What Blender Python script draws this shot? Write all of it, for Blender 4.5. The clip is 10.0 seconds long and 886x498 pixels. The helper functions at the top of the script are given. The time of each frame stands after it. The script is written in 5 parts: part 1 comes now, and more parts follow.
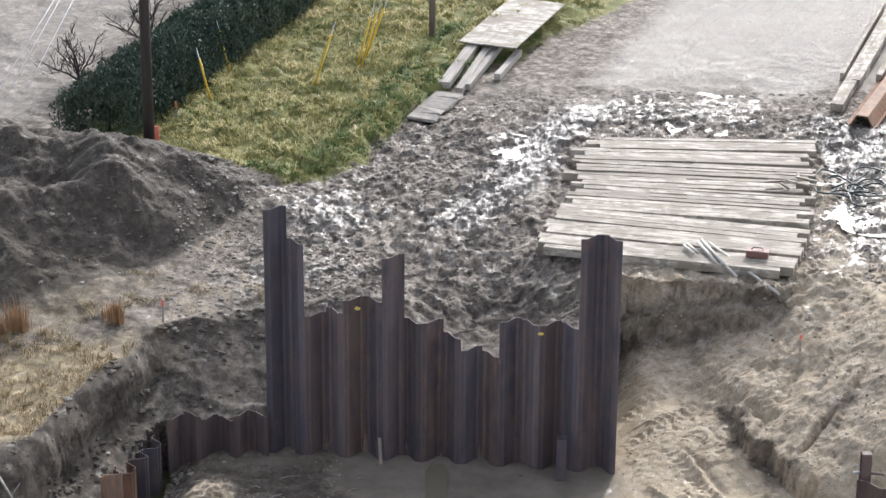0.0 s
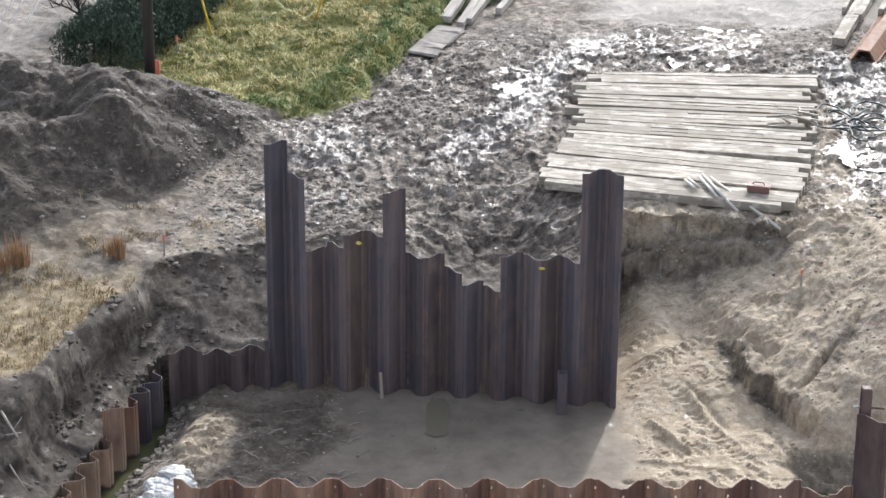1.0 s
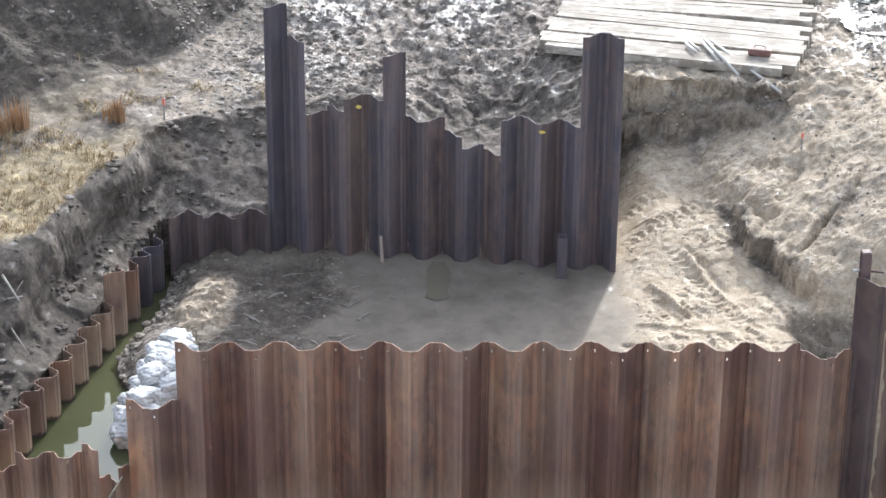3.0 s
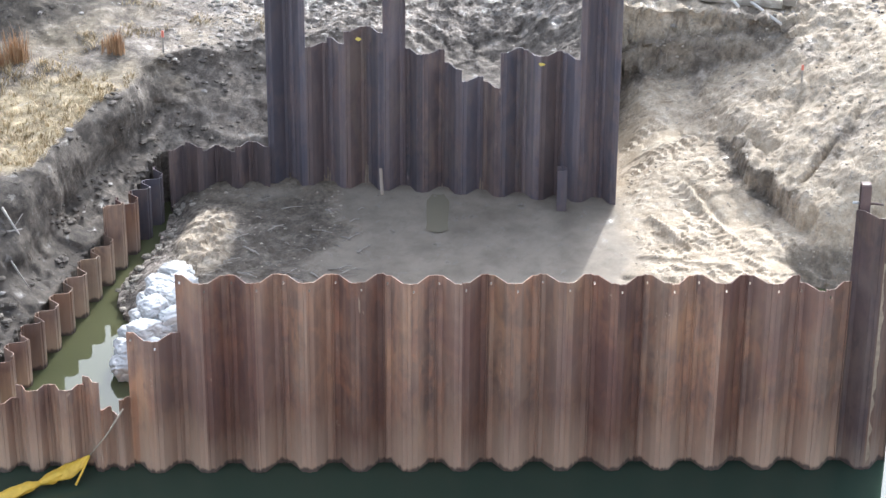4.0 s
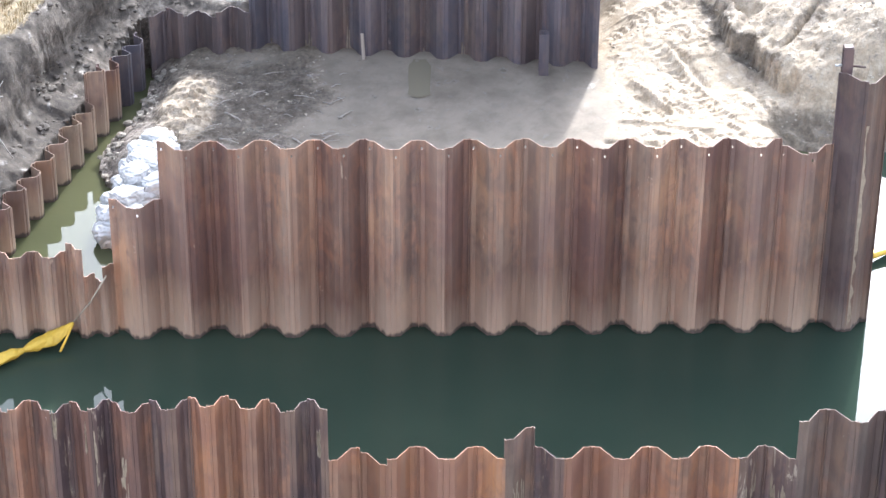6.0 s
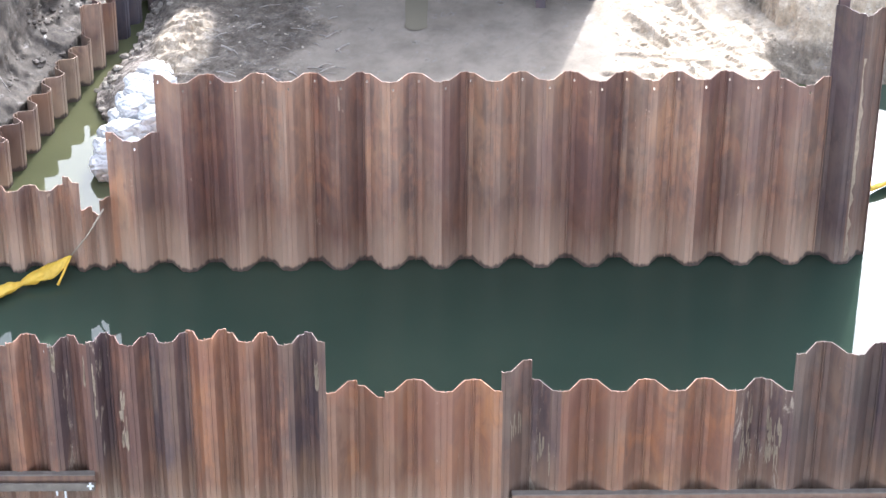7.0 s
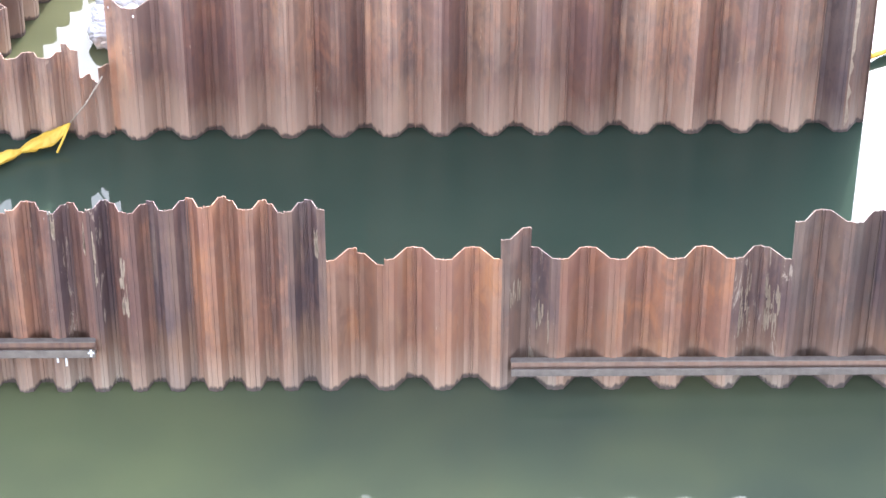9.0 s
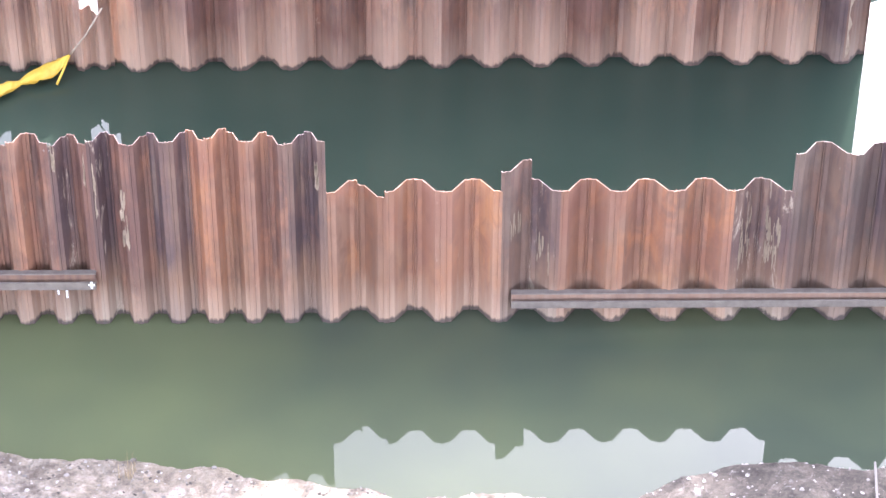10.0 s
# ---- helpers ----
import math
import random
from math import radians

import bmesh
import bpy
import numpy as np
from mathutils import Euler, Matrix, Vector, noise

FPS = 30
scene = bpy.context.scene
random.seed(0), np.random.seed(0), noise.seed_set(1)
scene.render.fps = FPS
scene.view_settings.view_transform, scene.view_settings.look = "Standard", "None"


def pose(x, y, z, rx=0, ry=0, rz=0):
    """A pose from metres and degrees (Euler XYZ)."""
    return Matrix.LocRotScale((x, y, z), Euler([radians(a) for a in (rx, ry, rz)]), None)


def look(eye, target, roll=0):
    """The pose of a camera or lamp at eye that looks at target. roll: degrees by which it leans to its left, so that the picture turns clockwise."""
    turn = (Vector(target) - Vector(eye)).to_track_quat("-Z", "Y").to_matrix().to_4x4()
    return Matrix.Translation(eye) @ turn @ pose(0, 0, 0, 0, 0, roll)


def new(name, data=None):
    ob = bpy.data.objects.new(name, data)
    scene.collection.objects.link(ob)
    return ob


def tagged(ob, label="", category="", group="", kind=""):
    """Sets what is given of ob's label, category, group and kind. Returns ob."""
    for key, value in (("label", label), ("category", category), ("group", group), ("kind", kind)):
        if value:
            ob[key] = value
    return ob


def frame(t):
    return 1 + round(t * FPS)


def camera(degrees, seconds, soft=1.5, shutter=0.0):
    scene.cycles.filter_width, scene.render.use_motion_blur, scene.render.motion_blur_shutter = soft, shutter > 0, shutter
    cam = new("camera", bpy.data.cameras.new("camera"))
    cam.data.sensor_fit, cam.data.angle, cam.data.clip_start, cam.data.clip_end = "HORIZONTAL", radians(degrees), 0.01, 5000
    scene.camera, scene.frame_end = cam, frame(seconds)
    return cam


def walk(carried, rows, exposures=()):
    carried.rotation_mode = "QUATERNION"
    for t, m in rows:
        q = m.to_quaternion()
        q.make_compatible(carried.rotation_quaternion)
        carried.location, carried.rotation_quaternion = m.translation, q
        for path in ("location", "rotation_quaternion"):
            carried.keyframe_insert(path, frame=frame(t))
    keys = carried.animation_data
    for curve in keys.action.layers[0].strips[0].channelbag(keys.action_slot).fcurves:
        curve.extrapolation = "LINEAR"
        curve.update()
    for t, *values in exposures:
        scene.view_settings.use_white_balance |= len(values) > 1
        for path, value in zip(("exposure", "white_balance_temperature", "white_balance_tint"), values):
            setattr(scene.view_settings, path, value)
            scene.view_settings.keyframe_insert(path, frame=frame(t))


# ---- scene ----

# ================= camera =================
EYE = Vector((0.0, 0.0, 36.8))
cam = camera(19.77, 10.0)
# seconds, yaw (to the left), pitch (up), roll
TURNS = [
    (0.0, 0.604, -22.378, 0.375), (0.5, 0.609, -23.114, 0.381), (1.0, 0.620, -23.852, 0.380),
    (1.5, 0.616, -24.613, 0.400), (2.0, 0.615, -25.382, 0.415), (2.5, 0.610, -26.157, 0.402),
    (4.0, 0.587, -28.441, 0.347), (4.5, 0.515, -29.215, 0.350), (5.0, 0.318, -29.971, 0.309),
    (5.5, 0.194, -30.722, 0.287), (7.0, 0.031, -32.990, 0.244), (7.5, 0.033, -33.734, 0.254),
    (8.0, 0.023, -34.477, 0.259), (8.5, 0.000, -35.218, 0.273), (9.0, 0.001, -35.970, 0.288),
    (9.5, 0.001, -36.730, 0.286), (10.0, 0.000, -37.500, 0.300),
]


def turned(yaw, pitch, roll):
    a, b = radians(yaw), radians(pitch)
    ahead = Vector((-math.sin(a) * math.cos(b), math.cos(a) * math.cos(b), math.sin(b)))
    return look(EYE, EYE + ahead * 60, roll)


EXPOSURES = [(0.0, 1.58, 6050, 11), (2.5, 2.0, 5850, 10), (4.0, 2.40, 5760, 10), (4.5, 2.62, 5720, 10), (5.5, 2.85, 5720, 11), (7.5, 3.15, 5770, 14), (8.5, 3.43, 5810, 16), (9.0, 3.54, 5830, 18), (10.0, 3.68, 5840, 24)]
walk(cam, [(t, turned(y, p, r)) for t, y, p, r in TURNS], EXPOSURES)

# ================= light =================
SUN_DIR = Vector((0.26, 0.966, 0.0)).normalized()
SUN_EL = radians(28)
sun_vec = Vector((SUN_DIR.x * math.cos(SUN_EL), SUN_DIR.y * math.cos(SUN_EL), math.sin(SUN_EL)))
world = bpy.data.worlds.new("hazy_sky")
scene.world = world
world.use_nodes = True
wn, wl = world.node_tree.nodes, world.node_tree.links
sky = wn.new("ShaderNodeTexSky")
sky.sky_type = "NISHITA"
sky.sun_disc = False
sky.sun_elevation = SUN_EL
sky.sun_rotation = math.atan2(sun_vec.x, sun_vec.y)
sky.air_density, sky.dust_density, sky.ozone_density = 1.0, 2.4, 1.0
wn["Background"].inputs["Strength"].default_value = 0.15
grey = wn.new("ShaderNodeRGBToBW")
wl.new(sky.outputs["Color"], grey.inputs[0])
haze = wn.new("ShaderNodeMix")
haze.data_type = "RGBA"
haze.inputs["Factor"].default_value = 0.72
wl.new(sky.outputs["Color"], haze.inputs[6])
wl.new(grey.outputs[0], haze.inputs[7])
wl.new(haze.outputs[2], wn["Background"].inputs["Color"])

sun_data = bpy.data.lights.new("sun", "SUN")
sun_data.energy, sun_data.angle, sun_data.color = 1.14, radians(1.5), (1.0, 0.94, 0.84)
sun = new("sun", sun_data)
sun.matrix_world = look(sun_vec * 200, (0, 0, 0))


# ================= helpers for building =================
def smooth(a, b, x):
    t = np.clip((np.asarray(x, float) - a) / (b - a), 0, 1)
    return t * t * (3 - 2 * t)


LATTICE = np.random.RandomState(7).rand(256, 256)


def vnoise(x, y):
    x, y = np.asarray(x, float), np.asarray(y, float)
    i, j = np.floor(x).astype(int), np.floor(y).astype(int)
    u, v = x - i, y - j
    u, v = u * u * (3 - 2 * u), v * v * (3 - 2 * v)
    g = lambda a, b: LATTICE[a % 256, b % 256]
    return (g(i, j) * (1 - u) + g(i + 1, j) * u) * (1 - v) + (g(i, j + 1) * (1 - u) + g(i + 1, j + 1) * u) * v


def fbm(x, y, size, octaves=4, gain=0.5):
    total, amp, norm, f = 0.0, 1.0, 0.0, 1.0 / size
    for k in range(octaves):
        total = total + amp * (vnoise(x * f + 17.3 * k, y * f + 5.1 * k) - 0.5)
        norm += amp
        amp *= gain
        f *= 2.03
    return 2 * total / norm


def mesh_of(name, verts, faces, material=None, smooth_shade=False):
    me = bpy.data.meshes.new(name)
    me.from_pydata([tuple(v) for v in verts], [], faces)
    me.update()
    if material:
        me.materials.append(material)
    if smooth_shade:
        me.polygons.foreach_set("use_smooth", [True] * len(me.polygons))
    return me


def thing(name, label, category, loc=(0, 0, 0), group="", kind=""):
    ob = new(name)
    ob.location = loc
    ob.empty_display_size = 0.2
    return tagged(ob, label, category, group, kind)


def part(name, data, parent, label=""):
    """One mesh (or curve) as a part under a thing, in the thing's own axes."""
    ob = new(name, data)
    ob.parent = parent
    return tagged(ob, label)


def from_bm(name, bm, material, smooth_shade=False):
    me = bpy.data.meshes.new(name)
    bm.normal_update()
    bm.to_mesh(me)
    bm.free()
    me.materials.append(material)
    if smooth_shade:
        me.polygons.foreach_set("use_smooth", [True] * len(me.polygons))
    return me


def box_bm(sx, sy, sz, bevel=0.02, jitter=0.0, cuts=0):
    """A bevelled box centred in x and y, standing on z = 0."""
    bm = bmesh.new()
    bmesh.ops.create_cube(bm, size=1.0)
    bmesh.ops.scale(bm, vec=(sx, sy, sz), verts=bm.verts)
    bmesh.ops.translate(bm, vec=(0, 0, sz / 2), verts=bm.verts)
    if cuts:
        long = [e for e in bm.edges if abs(e.verts[0].co.x - e.verts[1].co.x) > sx * 0.9]
        bmesh.ops.subdivide_edges(bm, edges=long, cuts=cuts, use_grid_fill=True)
    if bevel:
        bmesh.ops.bevel(bm, geom=list(bm.edges), offset=bevel, segments=1, affect="EDGES", clamp_overlap=True)
    if jitter:
        for v in bm.verts:
            v.co += Vector([random.uniform(-jitter, jitter) for _ in range(3)])
    return bm


def tube_mesh(name, pts, radius, material, sides=8, taper=1.0):
    """A tube along points, each with its own ring."""
    pts = [Vector(p) for p in pts]
    verts, faces, n = [], [], len(pts)
    for i, p in enumerate(pts):
        d = (pts[min(i + 1, n - 1)] - pts[max(i - 1, 0)]).normalized()
        side = d.cross(Vector((0.13, 0.21, 1)) if abs(d.z) < 0.9 else Vector((1, 0.1, 0))).normalized()
        up = side.cross(d)
        r = (radius[i] if isinstance(radius, (list, tuple)) else radius * (1 + (taper - 1) * i / max(1, n - 1)))
        for k in range(sides):
            a = 2 * math.pi * k / sides
            verts.append(p + side * (math.cos(a) * r) + up * (math.sin(a) * r))
    for i in range(n - 1):
        for k in range(sides):
            a, b = i * sides + k, i * sides + (k + 1) % sides
            faces.append((a, b, b + sides, a + sides))
    faces.append(tuple(range(sides))[::-1])
    faces.append(tuple(range((n - 1) * sides, n * sides)))
    return mesh_of(name, verts, faces, material, True)


# ================= materials =================
class Nodes:
    """A small writer of node materials."""

    def __init__(self, name):
        self.mat = bpy.data.materials.new(name)
        self.mat.use_nodes = True
        self.n, self.l = self.mat.node_tree.nodes, self.mat.node_tree.links
        self.bsdf = self.n["Principled BSDF"]

    def put(self, socket, value):
        if isinstance(value, bpy.types.NodeSocket):
            self.l.new(value, socket)
        elif isinstance(value, (tuple, list)) and len(value) == 3 and socket.type == "RGBA":
            socket.default_value = (*value, 1)
        else:
            socket.default_value = value

    def coords(self, scale=(1, 1, 1), local=False, shift=None):
        src = self.n.new("ShaderNodeTexCoord").outputs["Object"] if local else self.n.new("ShaderNodeNewGeometry").outputs["Position"]
        m = self.n.new("ShaderNodeMapping")
        m.inputs["Scale"].default_value = scale
        self.l.new(src, m.inputs["Vector"])
        if shift is not None:
            self.l.new(shift, m.inputs["Location"])
        return m.outputs["Vector"]

    def noise(self, scale, detail=4, rough=0.55, vec=None, distort=0.0):
        t = self.n.new("ShaderNodeTexNoise")
        t.inputs["Scale"].default_value, t.inputs["Detail"].default_value = scale, detail
        t.inputs["Roughness"].default_value, t.inputs["Distortion"].default_value = rough, distort
        self.l.new(vec or self.coords(), t.inputs["Vector"])
        return t.outputs["Fac"]

    def scrapes(self, turn, along, across, detail=4):
        """Noise drawn out along a level direction."""
        v = self.coords((along, across, 1.0))
        v.node.inputs["Rotation"].default_value = (0, 0, -radians(turn))
        v.node.vector_type = "TEXTURE"
        v.node.inputs["Rotation"].default_value = (0, 0, radians(turn))
        v.node.inputs["Scale"].default_value = (1 / along, 1 / across, 1.0)
        return self.noise(1.0, detail, 0.6, v)

    def chips(self, scale, squash=1.0, warp=0.12):
        """One random grey for each broken, uneven flake."""
        v = self.coords((1.0, squash, 1.0))
        t = self.n.new("ShaderNodeTexNoise")
        t.inputs["Scale"].default_value = scale * 0.9
        t.inputs["Detail"].default_value = 3
        self.l.new(v, t.inputs["Vector"])
        m = self.n.new("ShaderNodeVectorMath")
        m.operation = "MULTIPLY_ADD"
        self.l.new(t.outputs["Color"], m.inputs[0])
        m.inputs[1].default_value = (warp * 6 / scale,) * 3
        self.l.new(v, m.inputs[2])
        w = self.n.new("ShaderNodeTexVoronoi")
        w.inputs["Scale"].default_value = scale
        self.l.new(m.outputs[0], w.inputs["Vector"])
        g = self.n.new("ShaderNodeSeparateColor")
        self.l.new(w.outputs["Color"], g.inputs[0])
        return g.outputs[0]

    def ramp(self, fac, *stops):
        r = self.n.new("ShaderNodeValToRGB")
        e = r.color_ramp.elements
        while len(e) < len(stops):
            e.new(0.5)
        for k, (p, c) in enumerate(stops):
            e[k].position = p
            e[k].color = (*c, 1) if isinstance(c, tuple) else (c, c, c, 1)
        self.l.new(fac, r.inputs["Fac"])
        return r.outputs["Color"]

    def mix(self, fac, a, b, kind="MIX"):
        m = self.n.new("ShaderNodeMix")
        m.data_type, m.blend_type = "RGBA", kind
        self.put(m.inputs["Factor"], fac)
        self.put(m.inputs[6], a)
        self.put(m.inputs[7], b)
        return m.outputs[2]

    def math(self, op, a, b=0.0, clamp=False):
        m = self.n.new("ShaderNodeMath")
        m.operation, m.use_clamp = op, clamp
        self.put(m.inputs[0], a)
        self.put(m.inputs[1], b)
        return m.outputs[0]

    def attr(self, name):
        a = self.n.new("ShaderNodeAttribute")
        a.attribute_name = name
        return a.outputs["Fac"]

    def random(self):
        return self.n.new("ShaderNodeObjectInfo").outputs["Random"]

    def island(self):
        return self.n.new("ShaderNodeNewGeometry").outputs["Random Per Island"]

    def height(self):
        s = self.n.new("ShaderNodeSeparateXYZ")
        self.l.new(self.n.new("ShaderNodeNewGeometry").outputs["Position"], s.inputs[0])
        return s.outputs["Z"]

    def done(self, color, rough=0.8, bump=None, strength=0.3, distance=0.02, metal=0.0, spec=None, **more):
        b = self.bsdf
        self.put(b.inputs["Base Color"], color)
        self.put(b.inputs["Roughness"], rough)
        self.put(b.inputs["Metallic"], metal)
        if spec is not None:
            self.put(b.inputs["Specular IOR Level"], spec)
        for k, v in more.items():
            self.put(b.inputs[k.replace("_", " ")], v)
        if bump is not None:
            n = self.n.new("ShaderNodeBump")
            n.inputs["Strength"].default_value, n.inputs["Distance"].default_value = strength, distance
            self.l.new(bump, n.inputs["Height"])
            self.l.new(n.outputs["Normal"], b.inputs["Normal"])
        return self.mat


def rust(name, dark, mid, bright, pale, silt=True, scar=0.66, rubbed=0.30, ochre=0.0, bloom=0.7):
    """Weathered sheet-pile steel: broad bands, long vertical streaks, blotches, silt bloom just over the water."""
    N = Nodes(name)
    rnd = N.random()
    off = N.n.new("ShaderNodeCombineXYZ")
    for k, f in enumerate((37.0, 91.0, 53.0)):
        N.l.new(N.math("MULTIPLY", rnd, f), off.inputs[k])
    bands = N.noise(1.0, 2, 0.5, N.coords((3.6, 3.6, 0.16), shift=off.outputs[0]))
    streak = N.noise(1.0, 4, 0.55, N.coords((7, 7, 0.40), shift=off.outputs[0]))
    fine = N.noise(1.0, 4, 0.6, N.coords((22, 22, 1.6), shift=off.outputs[0]))
    blot = N.noise(1.3, 6, 0.62, N.coords((1.3, 1.3, 0.75), shift=off.outputs[0]), 0.7)
    patch = N.noise(1.9, 5, 0.6, N.coords((1.3, 1.3, 0.7), shift=off.outputs[0]), 0.5)
    base = N.mix(N.ramp(bands, (0.36, 0.0), (0.62, 1.0)), dark, mid)
    base = N.mix(N.ramp(blot, (0.44, 0.0), (0.62, 0.9)), base, bright)
    field = N.noise(0.8, 4, 0.6, N.coords((1.1, 1.1, 0.45), shift=off.outputs[0]), 0.9)
    base = N.mix(N.ramp(field, (0.54, 0.0), (0.64, 0.5)), base, (bright[0] * 1.08, bright[1] * 1.22, bright[2] * 1.12))
    wash = N.noise(1.0, 5, 0.6, N.coords((0.9, 0.9, 0.4), shift=off.outputs[0]), 0.6)
    base = N.mix(N.ramp(wash, (0.50, 0.0), (0.66, 0.55)), base, N.mix(0.45, mid, pale))
    base = N.mix(N.ramp(patch, (0.34, 0.65), (0.48, 0.0)), base, dark)
    base = N.mix(N.ramp(bands, (0.56, 0.0), (0.72, 0.30)), base, pale)
    base = N.mix(N.ramp(streak, (0.34, 0.30), (0.48, 0.0)), base, dark)
    base = N.mix(N.ramp(streak, (0.56, 0.0), (0.72, 0.16)), base, pale)
    base = N.mix(N.ramp(fine, (0.58, 0.0), (0.74, 0.12)), base, pale)
    # every pile has its own age
    base = N.mix(N.ramp(rnd, (0.0, 0.6), (0.40, 0.10), (1.0, 0.0)), base, N.mix(streak, dark, mid))
    base = N.mix(N.ramp(rnd, (0.60, 0.0), (1.0, 0.35)), base, bright)
    tone = N.ramp(N.math("FRACT", N.math("MULTIPLY", rnd, 7.31)), (0.0, 0.68), (0.5, 1.0), (1.0, 1.18))
    base = N.mix(1.0, base, tone, "MULTIPLY")
    # the outer flanges are bleached and rubbed, the folds keep their colour
    side = N.n.new("ShaderNodeSeparateXYZ")
    N.l.new(N.n.new("ShaderNodeTexCoord").outputs["Object"], side.inputs[0])
    outer = N.math("MULTIPLY", N.ramp(N.math("ADD", N.math("MULTIPLY", side.outputs["Y"], 2.5), 0.5), (0.08, 1.0), (0.16, 0.0)), N.ramp(wash, (0.36, 0.35), (0.60, 1.0)))
    grey = tuple(0.55 * m + 0.45 * p for m, p in zip((mid[0] * 0.95, mid[1] * 1.02, mid[2] * 1.04), (pale[0] * 0.88, pale[1] * 0.90, pale[2] * 0.92)))
    base = N.mix(N.math("MULTIPLY", outer, rubbed if silt else 0.12), base, (0.175, 0.112, 0.080) if rubbed > 0.5 else tuple(0.80 * g for g in grey))
    if silt:
        # purple-brown scale over stretches of several piles
        scale = N.noise(0.33, 4, 0.55, N.coords((1, 1, 0.8)), 0.4)
        base = N.mix(N.ramp(scale, (0.47, 0.0), (0.60, 0.55)), base, (dark[0] * 1.12, dark[1] * 0.98, dark[2] * 1.05))
    if ochre:
        # yellow-brown run-off stains low on the piles, breaking up upwards
        low = N.math("ADD", N.height(), N.math("MULTIPLY", N.noise(1.0, 4, 0.6, N.coords((5, 5, 0.35), shift=off.outputs[0])), -1.6))
        base = N.mix(N.math("MULTIPLY", N.ramp(N.math("MULTIPLY", low, 0.5), (0.15, 1.0), (0.55, 0.0)), ochre), base, N.mix(streak, (0.17, 0.102, 0.066), (0.30, 0.175, 0.105)))
    if silt:
        edge = N.math("ADD", N.height(), N.math("MULTIPLY", N.noise(1.0, 3, 0.6, N.coords((7, 7, 0.5))), -1.1))
        band = N.ramp(N.math("MULTIPLY", N.math("ADD", edge, 0.9), bloom), (0.0, 0.80), (0.45, 0.45), (0.95, 0.0))
        base = N.mix(band, base, tuple(min(0.55, v * 1.15) for v in pale))
    if silt:
        wet = N.math("ADD", N.height(), N.math("MULTIPLY", N.noise(1.0, 4, 0.6, N.coords((4.5, 4.5, 1.5))), -0.40))
        base = N.mix(N.ramp(N.math("ADD", wet, 0.5), (0.22, 0.85), (0.30, 0.0)), base, (0.050, 0.040, 0.036))
    scars = N.noise(1.0, 5, 0.75, N.coords((2.6, 2.6, 0.6), shift=off.outputs[0]), 1.2)
    base = N.mix(N.ramp(scars, (scar, 0.0), (scar + 0.05, 0.65)), base, tuple(min(0.7, v * 1.08) for v in pale))
    return N.done(base, N.ramp(streak, (0.3, 0.6), (0.7, 0.88)), N.mix(0.5, blot, fine), 0.3, 0.012, 0.0, 0.3)


RUST_FRONT = rust("rusted_steel_front", (0.098, 0.058, 0.047), (0.184, 0.101, 0.073), (0.265, 0.122, 0.071), (0.33, 0.24, 0.172), ochre=0.25)
RUST_MIDDLE = rust("rusted_steel_middle", (0.150, 0.102, 0.082), (0.290, 0.182, 0.128), (0.375, 0.196, 0.118), (0.46, 0.335, 0.24), ochre=0.3, bloom=0.45)
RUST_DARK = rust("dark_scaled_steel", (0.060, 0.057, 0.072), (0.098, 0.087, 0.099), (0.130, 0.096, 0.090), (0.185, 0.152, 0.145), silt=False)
RUST_PURPLE = rust("purple_brown_steel", (0.056, 0.040, 0.041), (0.098, 0.066, 0.064), (0.15, 0.085, 0.066), (0.27, 0.205, 0.16), rubbed=0.8, ochre=0.75)
RUST_SCARRED = rust("scarred_steel", (0.060, 0.041, 0.041), (0.112, 0.072, 0.066), (0.18, 0.100, 0.070), (0.36, 0.29, 0.22), scar=0.57, rubbed=0.7, ochre=0.6)
RUST_BRIGHT = rust("orange_rusted_steel", (0.185, 0.097, 0.065), (0.28, 0.138, 0.085), (0.36, 0.156, 0.075), (0.38, 0.27, 0.19), ochre=0.22)
RUST_GREY = rust("grey_brown_steel", (0.076, 0.055, 0.047), (0.112, 0.077, 0.063), (0.165, 0.092, 0.063), (0.25, 0.19, 0.145), ochre=0.3)
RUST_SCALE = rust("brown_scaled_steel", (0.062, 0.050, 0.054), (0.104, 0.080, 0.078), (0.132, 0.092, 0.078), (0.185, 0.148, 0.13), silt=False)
RUST_SPARE = rust("fresh_orange_steel", (0.10, 0.055, 0.035), (0.19, 0.098, 0.055), (0.27, 0.125, 0.06), (0.30, 0.21, 0.15), silt=False)
RUST_END = rust("dark_brown_steel", (0.070, 0.052, 0.055), (0.118, 0.082, 0.076), (0.155, 0.100, 0.080), (0.26, 0.20, 0.155))
RUST_SIDE = rust("rusted_steel_side", (0.125, 0.088, 0.070), (0.24, 0.162, 0.116), (0.31, 0.200, 0.132), (0.46, 0.35, 0.25))


